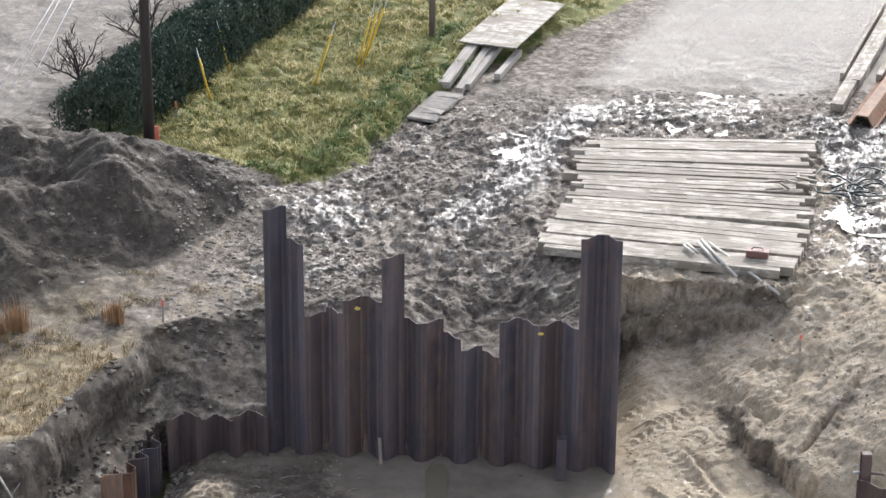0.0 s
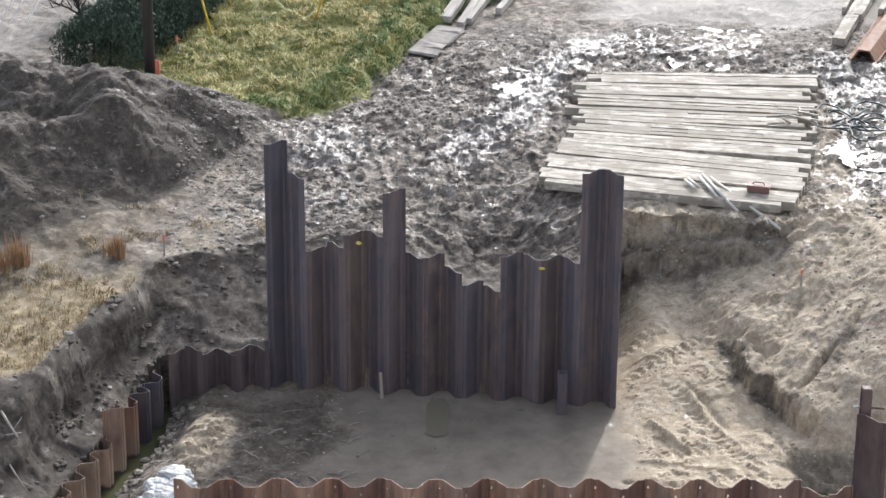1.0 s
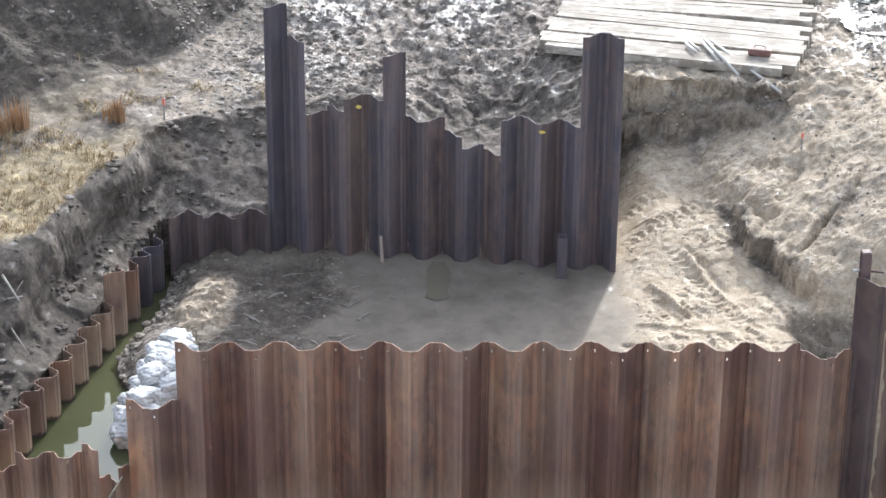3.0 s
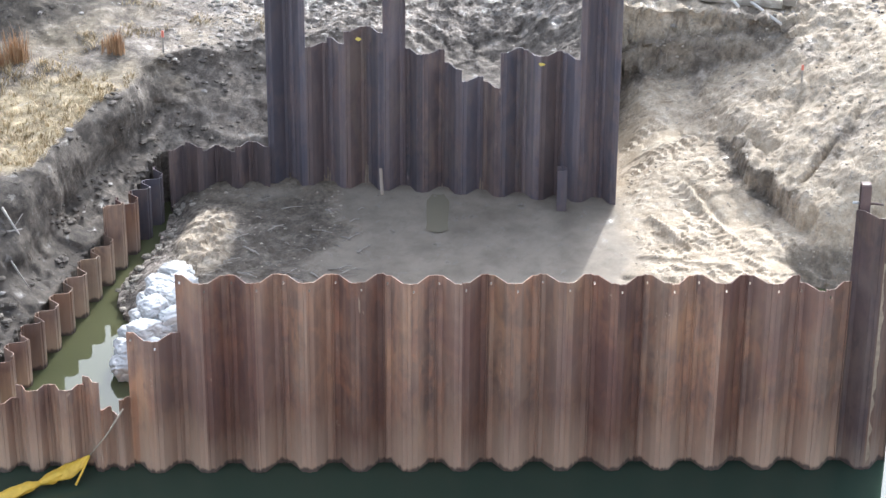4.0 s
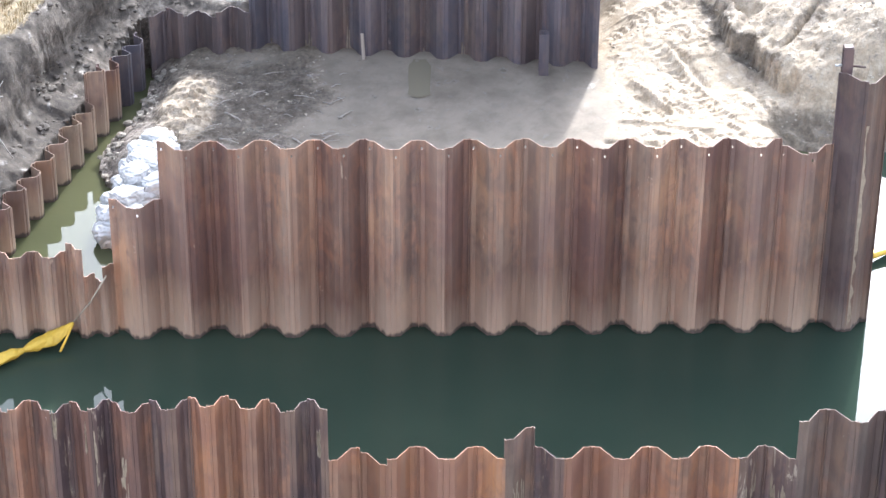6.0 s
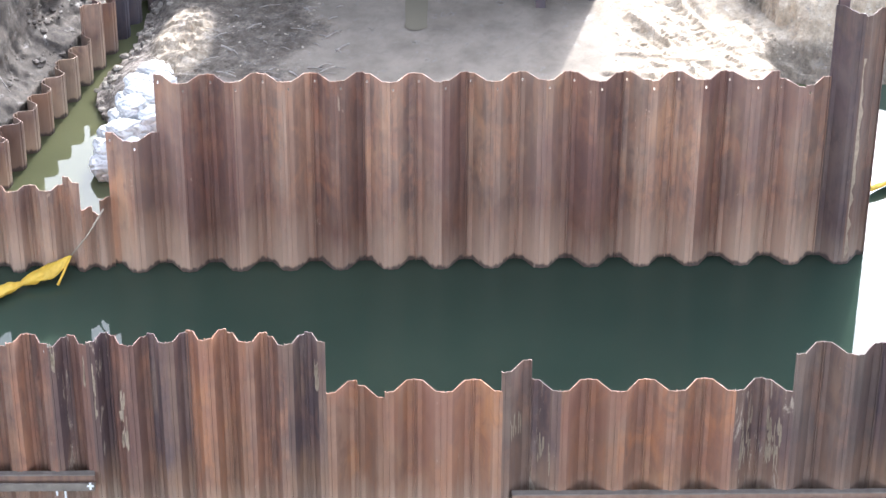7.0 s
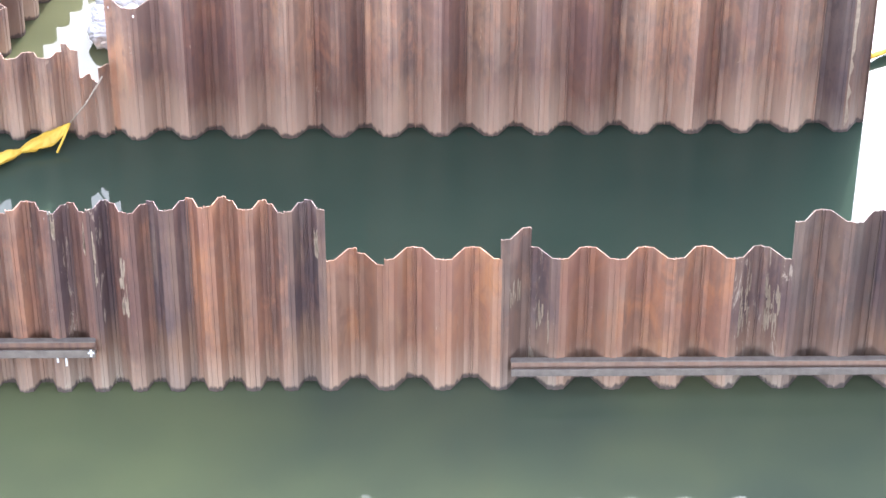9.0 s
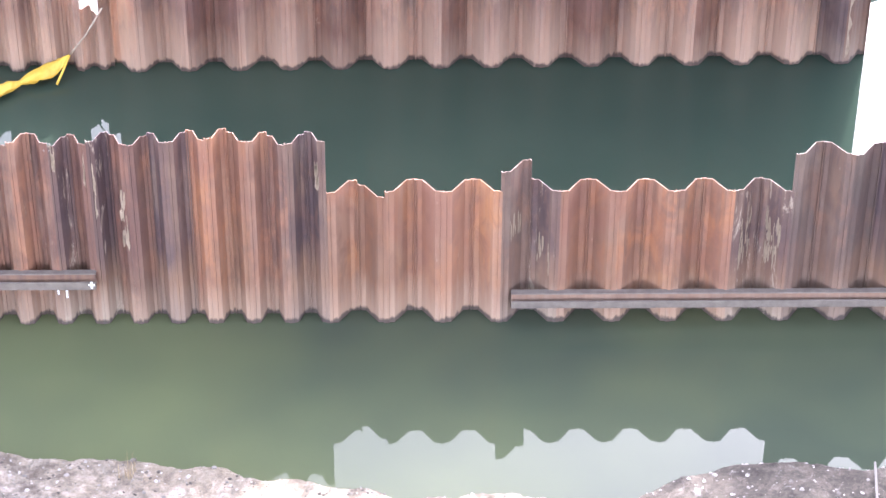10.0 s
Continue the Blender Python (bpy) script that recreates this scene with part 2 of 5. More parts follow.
def ground_material():
    N = Nodes("ground")
    big = N.noise(0.35, 6, 0.6)
    mid = N.noise(2.4, 7, 0.66, None, 0.3)
    fine = N.noise(13.0, 5, 0.7)
    grit = N.noise(45.0, 2, 0.6)
    mud = N.ramp(mid, (0.36, (0.068, 0.054, 0.043)), (0.48, (0.185, 0.152, 0.120)), (0.62, (0.365, 0.312, 0.258)))
    mid2 = N.mix(0.45, N.noise(5.5, 6, 0.7, None, 0.5), N.scrapes(58, 1.6, 5.0, 5))
    mud = N.mix(N.ramp(mid2, (0.38, 0.6), (0.50, 0.0)), mud, (0.062, 0.053, 0.043))
    mud = N.mix(N.ramp(mid2, (0.58, 0.0), (0.68, 0.7)), mud, (0.44, 0.388, 0.33))
    mud = N.mix(N.ramp(fine, (0.36, 0.4), (0.50, 0.0)), mud, (0.062, 0.053, 0.043))
    sand = N.ramp(mid, (0.32, (0.285, 0.220, 0.145)), (0.50, (0.390, 0.315, 0.220)), (0.68, (0.47, 0.395, 0.295)))
    drawn = N.mix(N.ramp(N.noise(0.5, 2, 0.5), (0.42, 0.0), (0.50, 1.0)), N.scrapes(63, 0.9, 8.0), N.mix(N.ramp(N.noise(0.7, 2, 0.5), (0.45, 0.0), (0.53, 1.0)), N.scrapes(-62, 1.0, 7.0), N.scrapes(8, 0.9, 8.0)))
    sand = N.mix(N.ramp(drawn, (0.28, 0.6), (0.42, 0.0)), sand, (0.185, 0.15, 0.105))
    sand = N.mix(N.ramp(drawn, (0.55, 0.0), (0.70, 0.6)), sand, (0.44, 0.39, 0.305))
    sand = N.mix(N.ramp(fine, (0.34, 0.55), (0.50, 0.0)), sand, (0.20, 0.165, 0.12))
    sand = N.mix(N.ramp(mid2, (0.36, 0.55), (0.46, 0.0)), sand, (0.21, 0.175, 0.13))
    dirt = N.ramp(mid, (0.30, (0.036, 0.029, 0.023)), (0.50, (0.060, 0.049, 0.038)), (0.72, (0.100, 0.082, 0.063)))
    dirt = N.mix(N.ramp(mid2, (0.55, 0.0), (0.68, 0.45)), dirt, (0.125, 0.102, 0.078))
    dirt = N.mix(N.ramp(mid2, (0.32, 0.5), (0.44, 0.0)), dirt, (0.042, 0.034, 0.028))
    dirt = N.mix(N.ramp(fine, (0.62, 0.0), (0.74, 0.4)), dirt, (0.18, 0.15, 0.12))
    turf = N.ramp(mid, (0.3, (0.080, 0.095, 0.028)), (0.55, (0.190, 0.185, 0.055)), (0.75, (0.32, 0.28, 0.11)))
    straw = N.ramp(mid, (0.3, (0.14, 0.105, 0.06)), (0.7, (0.36, 0.29, 0.17)))
    road = N.ramp(big, (0.3, (0.33, 0.298, 0.260)), (0.7, (0.42, 0.382, 0.336)))
    road = N.mix(N.ramp(fine, (0.26, 0.35), (0.40, 0.0)), road, (0.20, 0.175, 0.15))
    road = N.mix(N.ramp(N.scrapes(62, 0.25, 5.0, 3), (0.30, 0.4), (0.42, 0.0)), road, (0.26, 0.228, 0.192))
    c = N.mix(N.attr("dirt"), mud, dirt)
    c = N.mix(N.attr("sand"), c, sand)
    silt = N.ramp(N.noise(0.9, 5, 0.55), (0.35, (0.162, 0.135, 0.103)), (0.62, (0.240, 0.203, 0.157)))
    silt = N.mix(N.ramp(mid2, (0.36, 0.35), (0.48, 0.0)), silt, (0.125, 0.108, 0.085))
    c = N.mix(N.attr("silt"), c, silt)
    c = N.mix(N.attr("road"), c, road)
    c = N.mix(N.attr("turf"), c, turf)
    c = N.mix(N.attr("straw"), c, straw)
    c = N.mix(N.math("MULTIPLY", N.ramp(grit, (0.62, 0.0), (0.72, 0.35)), N.math("SUBTRACT", 1.0, N.math("MULTIPLY", N.attr("dirt"), 0.7))), c, (0.40, 0.37, 0.33))
    c = N.mix(N.ramp(grit, (0.28, 0.35), (0.38, 0.0)), c, (0.05, 0.042, 0.035))
    flake, crumb = N.chips(3.6, 0.8, 0.5), N.chips(9.0, 0.8, 0.4)
    rough_soil = N.math("SUBTRACT", 1.0, N.math("MAXIMUM", N.math("MAXIMUM", N.attr("silt"), N.attr("turf")), N.math("MAXIMUM", N.math("MULTIPLY", N.attr("road"), 0.85), N.math("MULTIPLY", N.attr("sand"), 0.45))), True)
    c = N.mix(rough_soil, c, N.mix(1.0, c, N.mix(0.5, N.ramp(flake, (0.0, 0.62), (0.45, 0.95), (0.8, 1.05), (1.0, 1.55)), N.ramp(crumb, (0.0, 0.6), (0.4, 0.95), (0.8, 1.05), (1.0, 1.6))), "MULTIPLY"))
    spots = N.noise(2.6, 6, 0.68, N.coords((1.0, 0.8, 1.0)), 0.4)
    level = N.math("SUBTRACT", N.math("ADD", spots, N.math("MULTIPLY", N.attr("wet"), 0.27)), 0.60)
    damp = N.math("MULTIPLY", level, 14.0, True)
    c = N.mix(N.math("MULTIPLY", damp, 0.5), c, (0.16, 0.145, 0.125))
    rough = N.mix(damp, (0.9, 0.9, 0.9), (0.16, 0.16, 0.16))
    bump = N.mix(0.65, mid, N.mix(0.35, N.mix(0.5, mid2, fine), grit))
    bump = N.mix(N.attr("sand"), bump, N.mix(0.62, N.mix(0.35, mid2, fine), N.mix(0.8, grit, drawn)))
    bump = N.mix(N.math("MULTIPLY", rough_soil, 0.5), bump, N.mix(0.4, flake, crumb))
    calm = N.math("MAXIMUM", N.math("MULTIPLY", N.attr("dirt"), 0.50), N.math("MAXIMUM", N.math("MULTIPLY", N.attr("silt"), 0.85), N.math("MULTIPLY", N.attr("sand"), 0.80)))
    bump = N.mix(calm, bump, (0.5, 0.5, 0.5))
    return N.done(c, rough, bump, 1.0, 0.13, 0.0, 0.35)


GROUND = ground_material()


def water_material(name, deep, silty, ior=1.25):
    N = Nodes(name)
    # Tone shifts from the first colour to the second towards -x, with noise.
    split_xyz = N.n.new("ShaderNodeSeparateXYZ")
    N.l.new(N.coords((1, 1, 1)), split_xyz.inputs[0])
    c = N.ramp(N.math("ADD", N.noise(0.12, 3, 0.5), N.math("MULTIPLY", split_xyz.outputs["X"], -0.017)), (0.35, deep), (0.7, silty))
    return N.done(c, 0.012, N.noise(0.8, 2, 0.5), 0.02, 0.02, 0.0, 0.5, IOR=ior)


WATER_FRONT = water_material("silty_green_water", (0.056, 0.071, 0.047), (0.110, 0.127, 0.062))
WATER_DEEP = water_material("deep_green_water", (0.026, 0.042, 0.030), (0.038, 0.056, 0.038))
WATER_CHANNEL = water_material("olive_channel_water", (0.050, 0.056, 0.028), (0.080, 0.083, 0.042), 1.31)


def wood(name, dark, light, along=(0.6, 14, 14), muddy=False):
    N = Nodes(name)
    rnd = N.random()
    off = N.n.new("ShaderNodeCombineXYZ")
    N.l.new(N.math("MULTIPLY", rnd, 43.0), off.inputs[0])
    N.l.new(N.math("MULTIPLY", rnd, 71.0), off.inputs[1])
    v = N.coords(along, local=True, shift=off.outputs[0])
    grain = N.noise(1.0, 5, 0.65, v, 0.3)
    blot = N.noise(1.3, 5, 0.6, N.coords((0.8, 2, 2), local=True, shift=off.outputs[0]))
    c = N.ramp(grain, (0.3, dark), (0.65, light))
    c = N.mix(N.ramp(rnd, (0.0, 0.8), (0.55, 0.0)), c, dark)
    if muddy:
        c = N.mix(N.ramp(grain, (0.30, 0.85), (0.38, 0.0)), c, (0.07, 0.058, 0.046))
        c = N.mix(N.ramp(N.chips(2.2, 3.0, 0.5), (0.86, 0.0), (0.88, 0.6)), c, (0.13, 0.11, 0.086))
        c = N.mix(N.ramp(blot, (0.46, 0.0), (0.58, 0.8)), c, (0.20, 0.170, 0.132))
        c = N.mix(N.ramp(N.noise(0.9, 5, 0.65), (0.50, 0.0), (0.60, 0.8)), c, (0.22, 0.188, 0.145))
    return N.done(c, 0.85, grain, 0.4, 0.01)


MAT_WOOD = wood("weathered_mat_timber", (0.24, 0.203, 0.160), (0.56, 0.505, 0.425), (0.5, 6, 6), muddy=True)
OLD_WOOD = wood("grey_old_timber", (0.20, 0.175, 0.15), (0.42, 0.38, 0.33))
POLE_WOOD = wood("tarred_pole_wood", (0.020, 0.015, 0.013), (0.045, 0.034, 0.028), (12, 12, 0.6))
PALE_STREAK = wood("pale_streak", (0.16, 0.125, 0.10), (0.34, 0.29, 0.24), (12, 12, 0.6))
PALE_POLE = wood("grey_pole_wood", (0.10, 0.085, 0.07), (0.20, 0.175, 0.145), (12, 12, 0.6))


def plain(name, colour, rough=0.6, vary=0.25, scale=6.0, metal=0.0):
    N = Nodes(name)
    n = N.noise(scale, 5, 0.6)
    d = tuple(x * (1 - vary) for x in colour)
    return N.done(N.ramp(n, (0.3, d), (0.7, colour)), rough, n, 0.25, 0.01, metal)


BEAM_STEEL = plain("grey_beam_steel", (0.190, 0.158, 0.128), 0.7, 0.35, 5.0)
YELLOW = plain("yellow_plastic", (0.72, 0.47, 0.03), 0.45, 0.25, 4.0)
BOOM = plain("yellow_boom_fabric", (0.80, 0.52, 0.06), 0.5, 0.3, 3.0)
BAG = plain("white_woven_plastic", (0.60, 0.595, 0.575), 0.65, 0.40, 3.0)
ROPE = plain("grey_rope", (0.42, 0.36, 0.27), 0.9)
ORANGE = plain("faded_orange_paint", (0.75, 0.20, 0.13), 0.6)
WIRE = plain("bare_wire", (0.55, 0.56, 0.57), 0.4, 0.1, 3.0, 0.6)


# ================= ground: one sheet, from the near bank to the horizon =================
def wall_line(x):
    """Plan line of the sheet piles that hold the bank: side wall, return wall, tall wall."""
    return np.interp(x, [-13.85, -12.3, -10.45, -9.45, -9.0, -6.2, -6.1, 4.62], [54.0, 59.75, 66.65, 70.4, 70.75, 70.95, 71.05, 69.9])


def rim_line(x):
    return np.interp(x, [-40, -20, -16, -13.5, -12.75, -12.25, -11.75, -11.15, -10.67, -10.36, -9.92, -8.95, -7.7, -6.5, -2.0, 1.6, 3.2, 8.0, 10.2, 11.6, 14, 17, 30],
                     [38, 57, 63, 65.6, 66.0, 67.7, 69.4, 70.8, 71.8, 72.8, 73.7, 74.8, 75.3, 75.6, 76.7, 79.0, 78.2, 78.0, 77.2, 78.6, 78, 74, 60])


def bank_line(x):
    return np.interp(x, [-30, -9.4, -7.0, -4.1, -2.3, -0.7, 0.6, 1.5, 2.4, 3.6, 4.4, 5.2, 6.3, 7.5, 9.3, 30], [41.1, 40.74, 40.46, 40.08, 39.70, 39.42, 39.42, 39.60, 39.20, 39.20, 39.50, 40.02, 40.36, 40.60, 40.2, 40.4])


def heap_toe(x):
    """Foot of the spoil heap beside the dry track."""
    return np.interp(x, [-24, -14.7, -13.1, -11.5, -9.9, -8.5, -7.2, -5.5], [69.0, 74.4, 75.7, 77.1, 79.0, 81.3, 84.1, 88.5])


def mud_edge(x):
    """Where the verge's grass ends and the mud begins."""
    return np.interp(x, [-30, -11.4, -6.7, -4.0, -2.4, 0.0, 4.0, 9.0], [88, 87.6, 86.0, 88.4, 93.5, 98.5, 104, 112])


def sand_edge(y):
    return np.interp(y, [54, 58, 60, 62, 63, 63.8, 64.5, 65.3, 66.2, 66.7, 67.8, 69.2, 71], [-8.2, -8.9, -9.25, -9.35, -9.5, -9.85, -10.2, -10.25, -10.0, -9.7, -9.4, -9.2, -9.2])


def hedge_right(y):
    return -12.35 + 0.345 * (y - 90.15)


def mid_line(x):
    return 55.95 + (x + 7.96) * 0.0306


def ground_height(x, y):
    x, y = np.asarray(x, float), np.asarray(y, float)
    rough = fbm(x, y, 2.2, 4) * 0.16 + fbm(x + 40, y, 0.7, 3) * 0.07
    plateau = 3.6 + 0.012 * np.clip(y - 78, 0, 60) + rough * smooth(108, 96, y)
    # dry ground over the side wall
    plateau = plateau - 0.1 * smooth(-4.0, -6.6, x) * smooth(80, 76.5, y)
    churn = smooth(96.5, 92, y) * smooth(74, 78, y) * smooth(-9, -6, x)
    plateau = plateau + churn * (0.19 * fbm(x * 1.3, y, 0.55, 3, 0.65) + 0.05 * np.abs(fbm(x, y + 30, 0.3, 2)) + 0.09 * slabs(x, y, 0.6, 35, 1.8))
    lane = x - np.interp(y, [74, 80, 88, 98], [-3.5, -1.5, 1.5, 5.5])
    plateau = plateau + churn * 0.07 * np.sin(y * 9 + 3 * fbm(x, y, 1.2, 2)) * np.exp(-(np.abs(lane) - 1.1) ** 2 / 0.12)
    tussock = smooth(0.0, 1.0, y - mud_edge(x)) * smooth(8, 2, x) * smooth(-1.2, -0.2, x - hedge_right(y))
    plateau = plateau + tussock * 0.42 * np.abs(fbm(x * 0.8, y * 1.2, 0.9, 2))
    # spoil heap and its stony tail
    heap = 2.75 * np.exp(-((x + 14.6) / 4.3) ** 2 - ((y - 83.4) / 3.2) ** 2)
    heap = heap + 1.0 * np.exp(-((x + 10.6) / 2.6) ** 2 - ((y - 84.4) / 1.9) ** 2) + 0.7 * np.exp(-((x + 19) / 4) ** 2 - ((y - 79) / 4) ** 2)
    heap = heap + 0.45 * np.exp(-((x + 7.2) / 2.2) ** 2 - ((y - 84.0) / 1.5) ** 2)
    heap = heap + 1.5 * np.exp(-((x + 16.5) / 3.6) ** 2 - ((y - 78.0) / 3.0) ** 2)
    flank = (y - heap_toe(x) + 0.7 * fbm(x, y, 2.0, 4)) * 0.45
    heap = np.maximum(heap, np.clip(flank, 0, np.interp(x, [-20, -12.5, -9.5, -7, -6], [2.5, 2.2, 1.2, 0.6, 0.0])) * smooth(88.4, 86, y))
    plateau = plateau + heap * (1 + 0.34 * fbm(x, y, 2.4, 4, 0.45) - 0.12 * np.abs(fbm(x * 1.1 + 0.6 * y, y * 0.5, 1.3, 3)))
    plateau = plateau + smooth(0.25, 0.8, heap) * (0.07 * fbm(x, y, 0.6, 3, 0.5) + 0.035 * np.abs(fbm(x + 8, y, 0.26, 2)) + 0.07 * slabs(x, y, 1.0, 40, 1.7) + 0.03 * slabs(x + 9, y, 0.5))
    plateau = plateau + 0.35 * smooth(0, 3, y - mud_edge(x)) * smooth(8, 2, x)
    # muddy hollow between the tall wall and the mats
    plateau = plateau - 1.3 * np.exp(-((x - 0.5) / 2.6) ** 2 - ((y - 76.5) / 3.2) ** 2)
    # wheel ruts on the haul way at the right
    plateau = plateau - 0.12 * np.exp(-((x - 13.1 - 0.05 * (y - 80)) / 0.35) ** 2) * smooth(70, 74, y) * smooth(96, 90, y)
    # pit floor: trowelled silt in the middle, churned mud at the channel, tracked sand at the right
    churned = smooth(-3.6, -5.0, x + 1.2 * fbm(x, y, 2.0, 3))
    floor = 0.62 + 0.07 * fbm(x, y, 3.0, 3) + 0.015 * fbm(x, y + 9, 0.6, 3)
    floor = floor + churned * (0.14 * fbm(x + 3, y, 0.55, 4, 0.62) + 0.05 * np.abs(fbm(x, y, 0.25, 2)))
    floor = floor + np.exp(-((x + 7.9) / 0.8) ** 4 - ((y - 66.9) / 2.1) ** 4) * (0.05 + 0.14 * fbm(x, y, 0.7, 4, 0.6) + 0.13 * slabs(x, y, 0.9, 30) + 0.10 * slabs(x + 4, y, 0.45, -20))
    east_side = smooth(4.4, 6.0, x)
    floor = floor + east_side * (0.07 * fbm(x, y, 1.8, 2) + 1.0 * np.clip((y - 69.0) / 6.6, 0, 1))
    crumbs = smooth(0.08, 0.2, fbm(x + 7, y, 2.2, 3)) * smooth(4.6, 5.6, x)
    floor = floor + crumbs * (0.05 * np.abs(fbm(x, y, 0.42, 3, 0.6)) + 0.03 * fbm(x, y + 5, 0.2, 2))
    floor = floor + smooth(4.6, 5.6, x) * (0.07 * slabs(x, y, 0.8, -62, 2.5) * crumbs + 0.06 * slabs(x + 31, y, 0.6, 5, 3.0) * smooth(0.25, 0.0, fbm(x + 7, y, 2.2, 3)) * smooth(67.5, 65.5, y) + 0.05 * slabs(x, y + 17, 0.7, 25, 1.6) * smooth(69.5, 71.5, y))
    # tread marks of a tracked machine turning on the sand
    for ax, ay, bx, by, width in ((4.7, 71.4, 7.6, 73.5, 0.30), (4.7, 73.0, 6.6, 74.4, 0.28), (5.3, 66.6, 8.7, 67.9, 0.30), (5.0, 64.9, 9.2, 65.7, 0.30), (6.2, 70.9, 8.6, 66.4, 0.26)):
        ux, uy = bx - ax, by - ay
        n = math.hypot(ux, uy)
        k = ((x - ax) * ux + (y - ay) * uy) / n + 0.08 * fbm(x, y, 0.8, 2)
        d = ((y - ay) * ux - (x - ax) * uy) / n + 0.25 * fbm(x + 4, y, 2.5, 2)
        lug = smooth(-0.2, 0.3, np.sin((k + 0.25 * np.abs(d)) * 2 * math.pi / 0.30))
        floor = floor + smooth(width, width - 0.08, np.abs(d)) * smooth(0, 0.5, k) * smooth(n, n - 0.5, k) * (0.045 * lug - 0.045)
    for ax, ay, bx, by, h in ((6.75, 70.5, 7.7, 68.4, 0.13), (8.3, 70.3, 9.5, 69.1, 0.15), (7.0, 70.6, 7.9, 68.7, -0.10), (5.2, 66.4, 7.9, 66.0, 0.09), (5.6, 68.7, 6.6, 67.3, 0.15), (4.7, 65.2, 9.0, 64.6, -0.10)):
        ux, uy = bx - ax, by - ay
        n = math.hypot(ux, uy)
        k = np.clip(((x - ax) * ux + (y - ay) * uy) / n ** 2, 0, 1)
        d = np.hypot(x - ax - k * ux, y - ay - k * uy) + 0.05 * fbm(x, y, 0.5, 2)
        floor = floor + h * np.exp(-(d / 0.13) ** 2)
    # haul ramp climbing to the plateau, its broken edge and combed tread lines
    up = (x - 7.65) * 0.88 + (y - 73.15) * 0.475 + 0.95 * fbm(x, y, 1.5, 5, 0.62)
    comb = (x - 11.0) * 0.89 - (y - 74.0) * 0.45
    ramp = np.minimum(1.50 - 0.40 * smooth(74.0, 76.0, y) * smooth(1.5, 0.0, up) + 0.33 * np.clip(up, 0, 9), 3.62) + 0.05 * fbm(x, y, 1.4, 2)
    lines = np.abs(np.sin(comb * 7.2 + 1.2 * fbm(x, y, 2.5, 2)))
    ramp = ramp - 0.075 * lines ** 3 * smooth(-0.25, 0.05, fbm(x + 11, y, 1.7, 3)) * smooth(-2.2, -1.6, comb) * smooth(2.4, 1.9, comb)
    ramp = ramp - 0.13 * np.exp(-((comb - 2.05) / 0.25) ** 2) - 0.10 * np.exp(-((comb + 0.2) / 0.30) ** 2)
    ramp = ramp + 0.04 * slabs(x + 5, y, 0.6, 63, 3.0) + 0.04 * np.abs(fbm(x, y + 3, 0.5, 3, 0.6)) * smooth(-0.05, 0.15, fbm(x + 2, y, 1.6, 2))
    gully = np.abs(x - np.interp(y, [66, 69.1, 70.06, 71.2, 71.9, 74.8, 77.5], [9.7, 9.84, 10.7, 11.4, 12.1, 13.0, 13.6]) + 0.12 * fbm(x, y, 0.5, 2))
    ramp = ramp - 0.32 * np.exp(-(gully / 0.11) ** 2) * smooth(-0.3, 0.0, fbm(x, y + 2, 1.1, 2)) * smooth(68.8, 69.8, y) * smooth(73.5, 72, y)
    edge = np.clip(up / (0.16 + 1.1 * smooth(-0.02, 0.2, fbm(x + 13, y, 1.6, 3))), 0, 1) * smooth(66.5, 69.5, y - 0.35 * fbm(x, y, 0.9, 3))
    floor = floor + (np.maximum(ramp, floor) - floor) * edge
    # drop to the open water at the wall's end
    drop = smooth(9.3, 10.0, x + 0.5 * fbm(x, y, 0.9, 3)) * np.clip((67.6 + 0.25 * (x - 10) - y + 0.6 * fbm(x, y, 1.0, 4)) / 2.2, 0, 2.6)
    floor = floor - drop * (1.05 + 0.25 * fbm(x, y, 0.6, 3))
    # channel beside the side wall, and open water past the wall's end
    floor = np.where(x < sand_edge(y) + 0.25 * fbm(x, y, 0.9, 3), -0.7, floor)
    dip = smooth(0.9, -0.5, x - sand_edge(y) - 0.4)
    floor = np.where(floor > 0, floor - 0.62 * dip, floor)
    floor = np.where(y < mid_line(x) + 0.45, -2.5, floor)
    # cut bank between pit and plateau
    step = wall_line(x) + 0.42 + 0.7 * smooth(-8.9, -9.9, x)
    held = y > step
    left = x < 4.62
    behind = np.where(x < -6.15, 1.05 + 0.50 * smooth(-10.6, -9.3, x) + 0.2 * fbm(x, y, 1.2, 3), 1.9)
    toe = np.where(left, step, rim_line(x) - 1.05 + 0.3 * fbm(x, y, 1.5, 3))
    k = np.clip((y - toe) / np.maximum(rim_line(x) + np.where(left, 0.65 * fbm(x, y, 2.0, 2), 0.5 * fbm(x, y, 1.8, 4)) - toe, 0.3), 0, 1)
    flat = 0.42 + 0.50 * smooth(-10.3, -9.2, x)
    cliff = flat * k + (1 - flat) * smooth(0.58, 0.95, k + 0.16 * fbm(x, y, 1.9, 2)) - 0.04 * slabs(x, y, 1.3) * smooth(0, 0.2, k) * smooth(1, 0.8, k)
    k = np.where(left, cliff, 0.05 * smooth(0.0, 0.3, k) + 0.40 * smooth(0.20, 0.42, k + 0.08 * fbm(x + 3, y, 0.9, 3)) + 0.55 * smooth(0.72, 0.98, k + 0.05 * fbm(x + 9, y, 0.8, 3)))
    low = np.where(left, np.where(held, behind, floor), floor)
    z = low + (np.maximum(plateau, low) - low) * np.where(left & ~held, 0, k)
    z = np.where((x < -13.2) & (y < 54), np.minimum(z, -2.0), z)
    # near bank
    b = bank_line(x) + 0.25 * fbm(x, y, 0.8, 4)
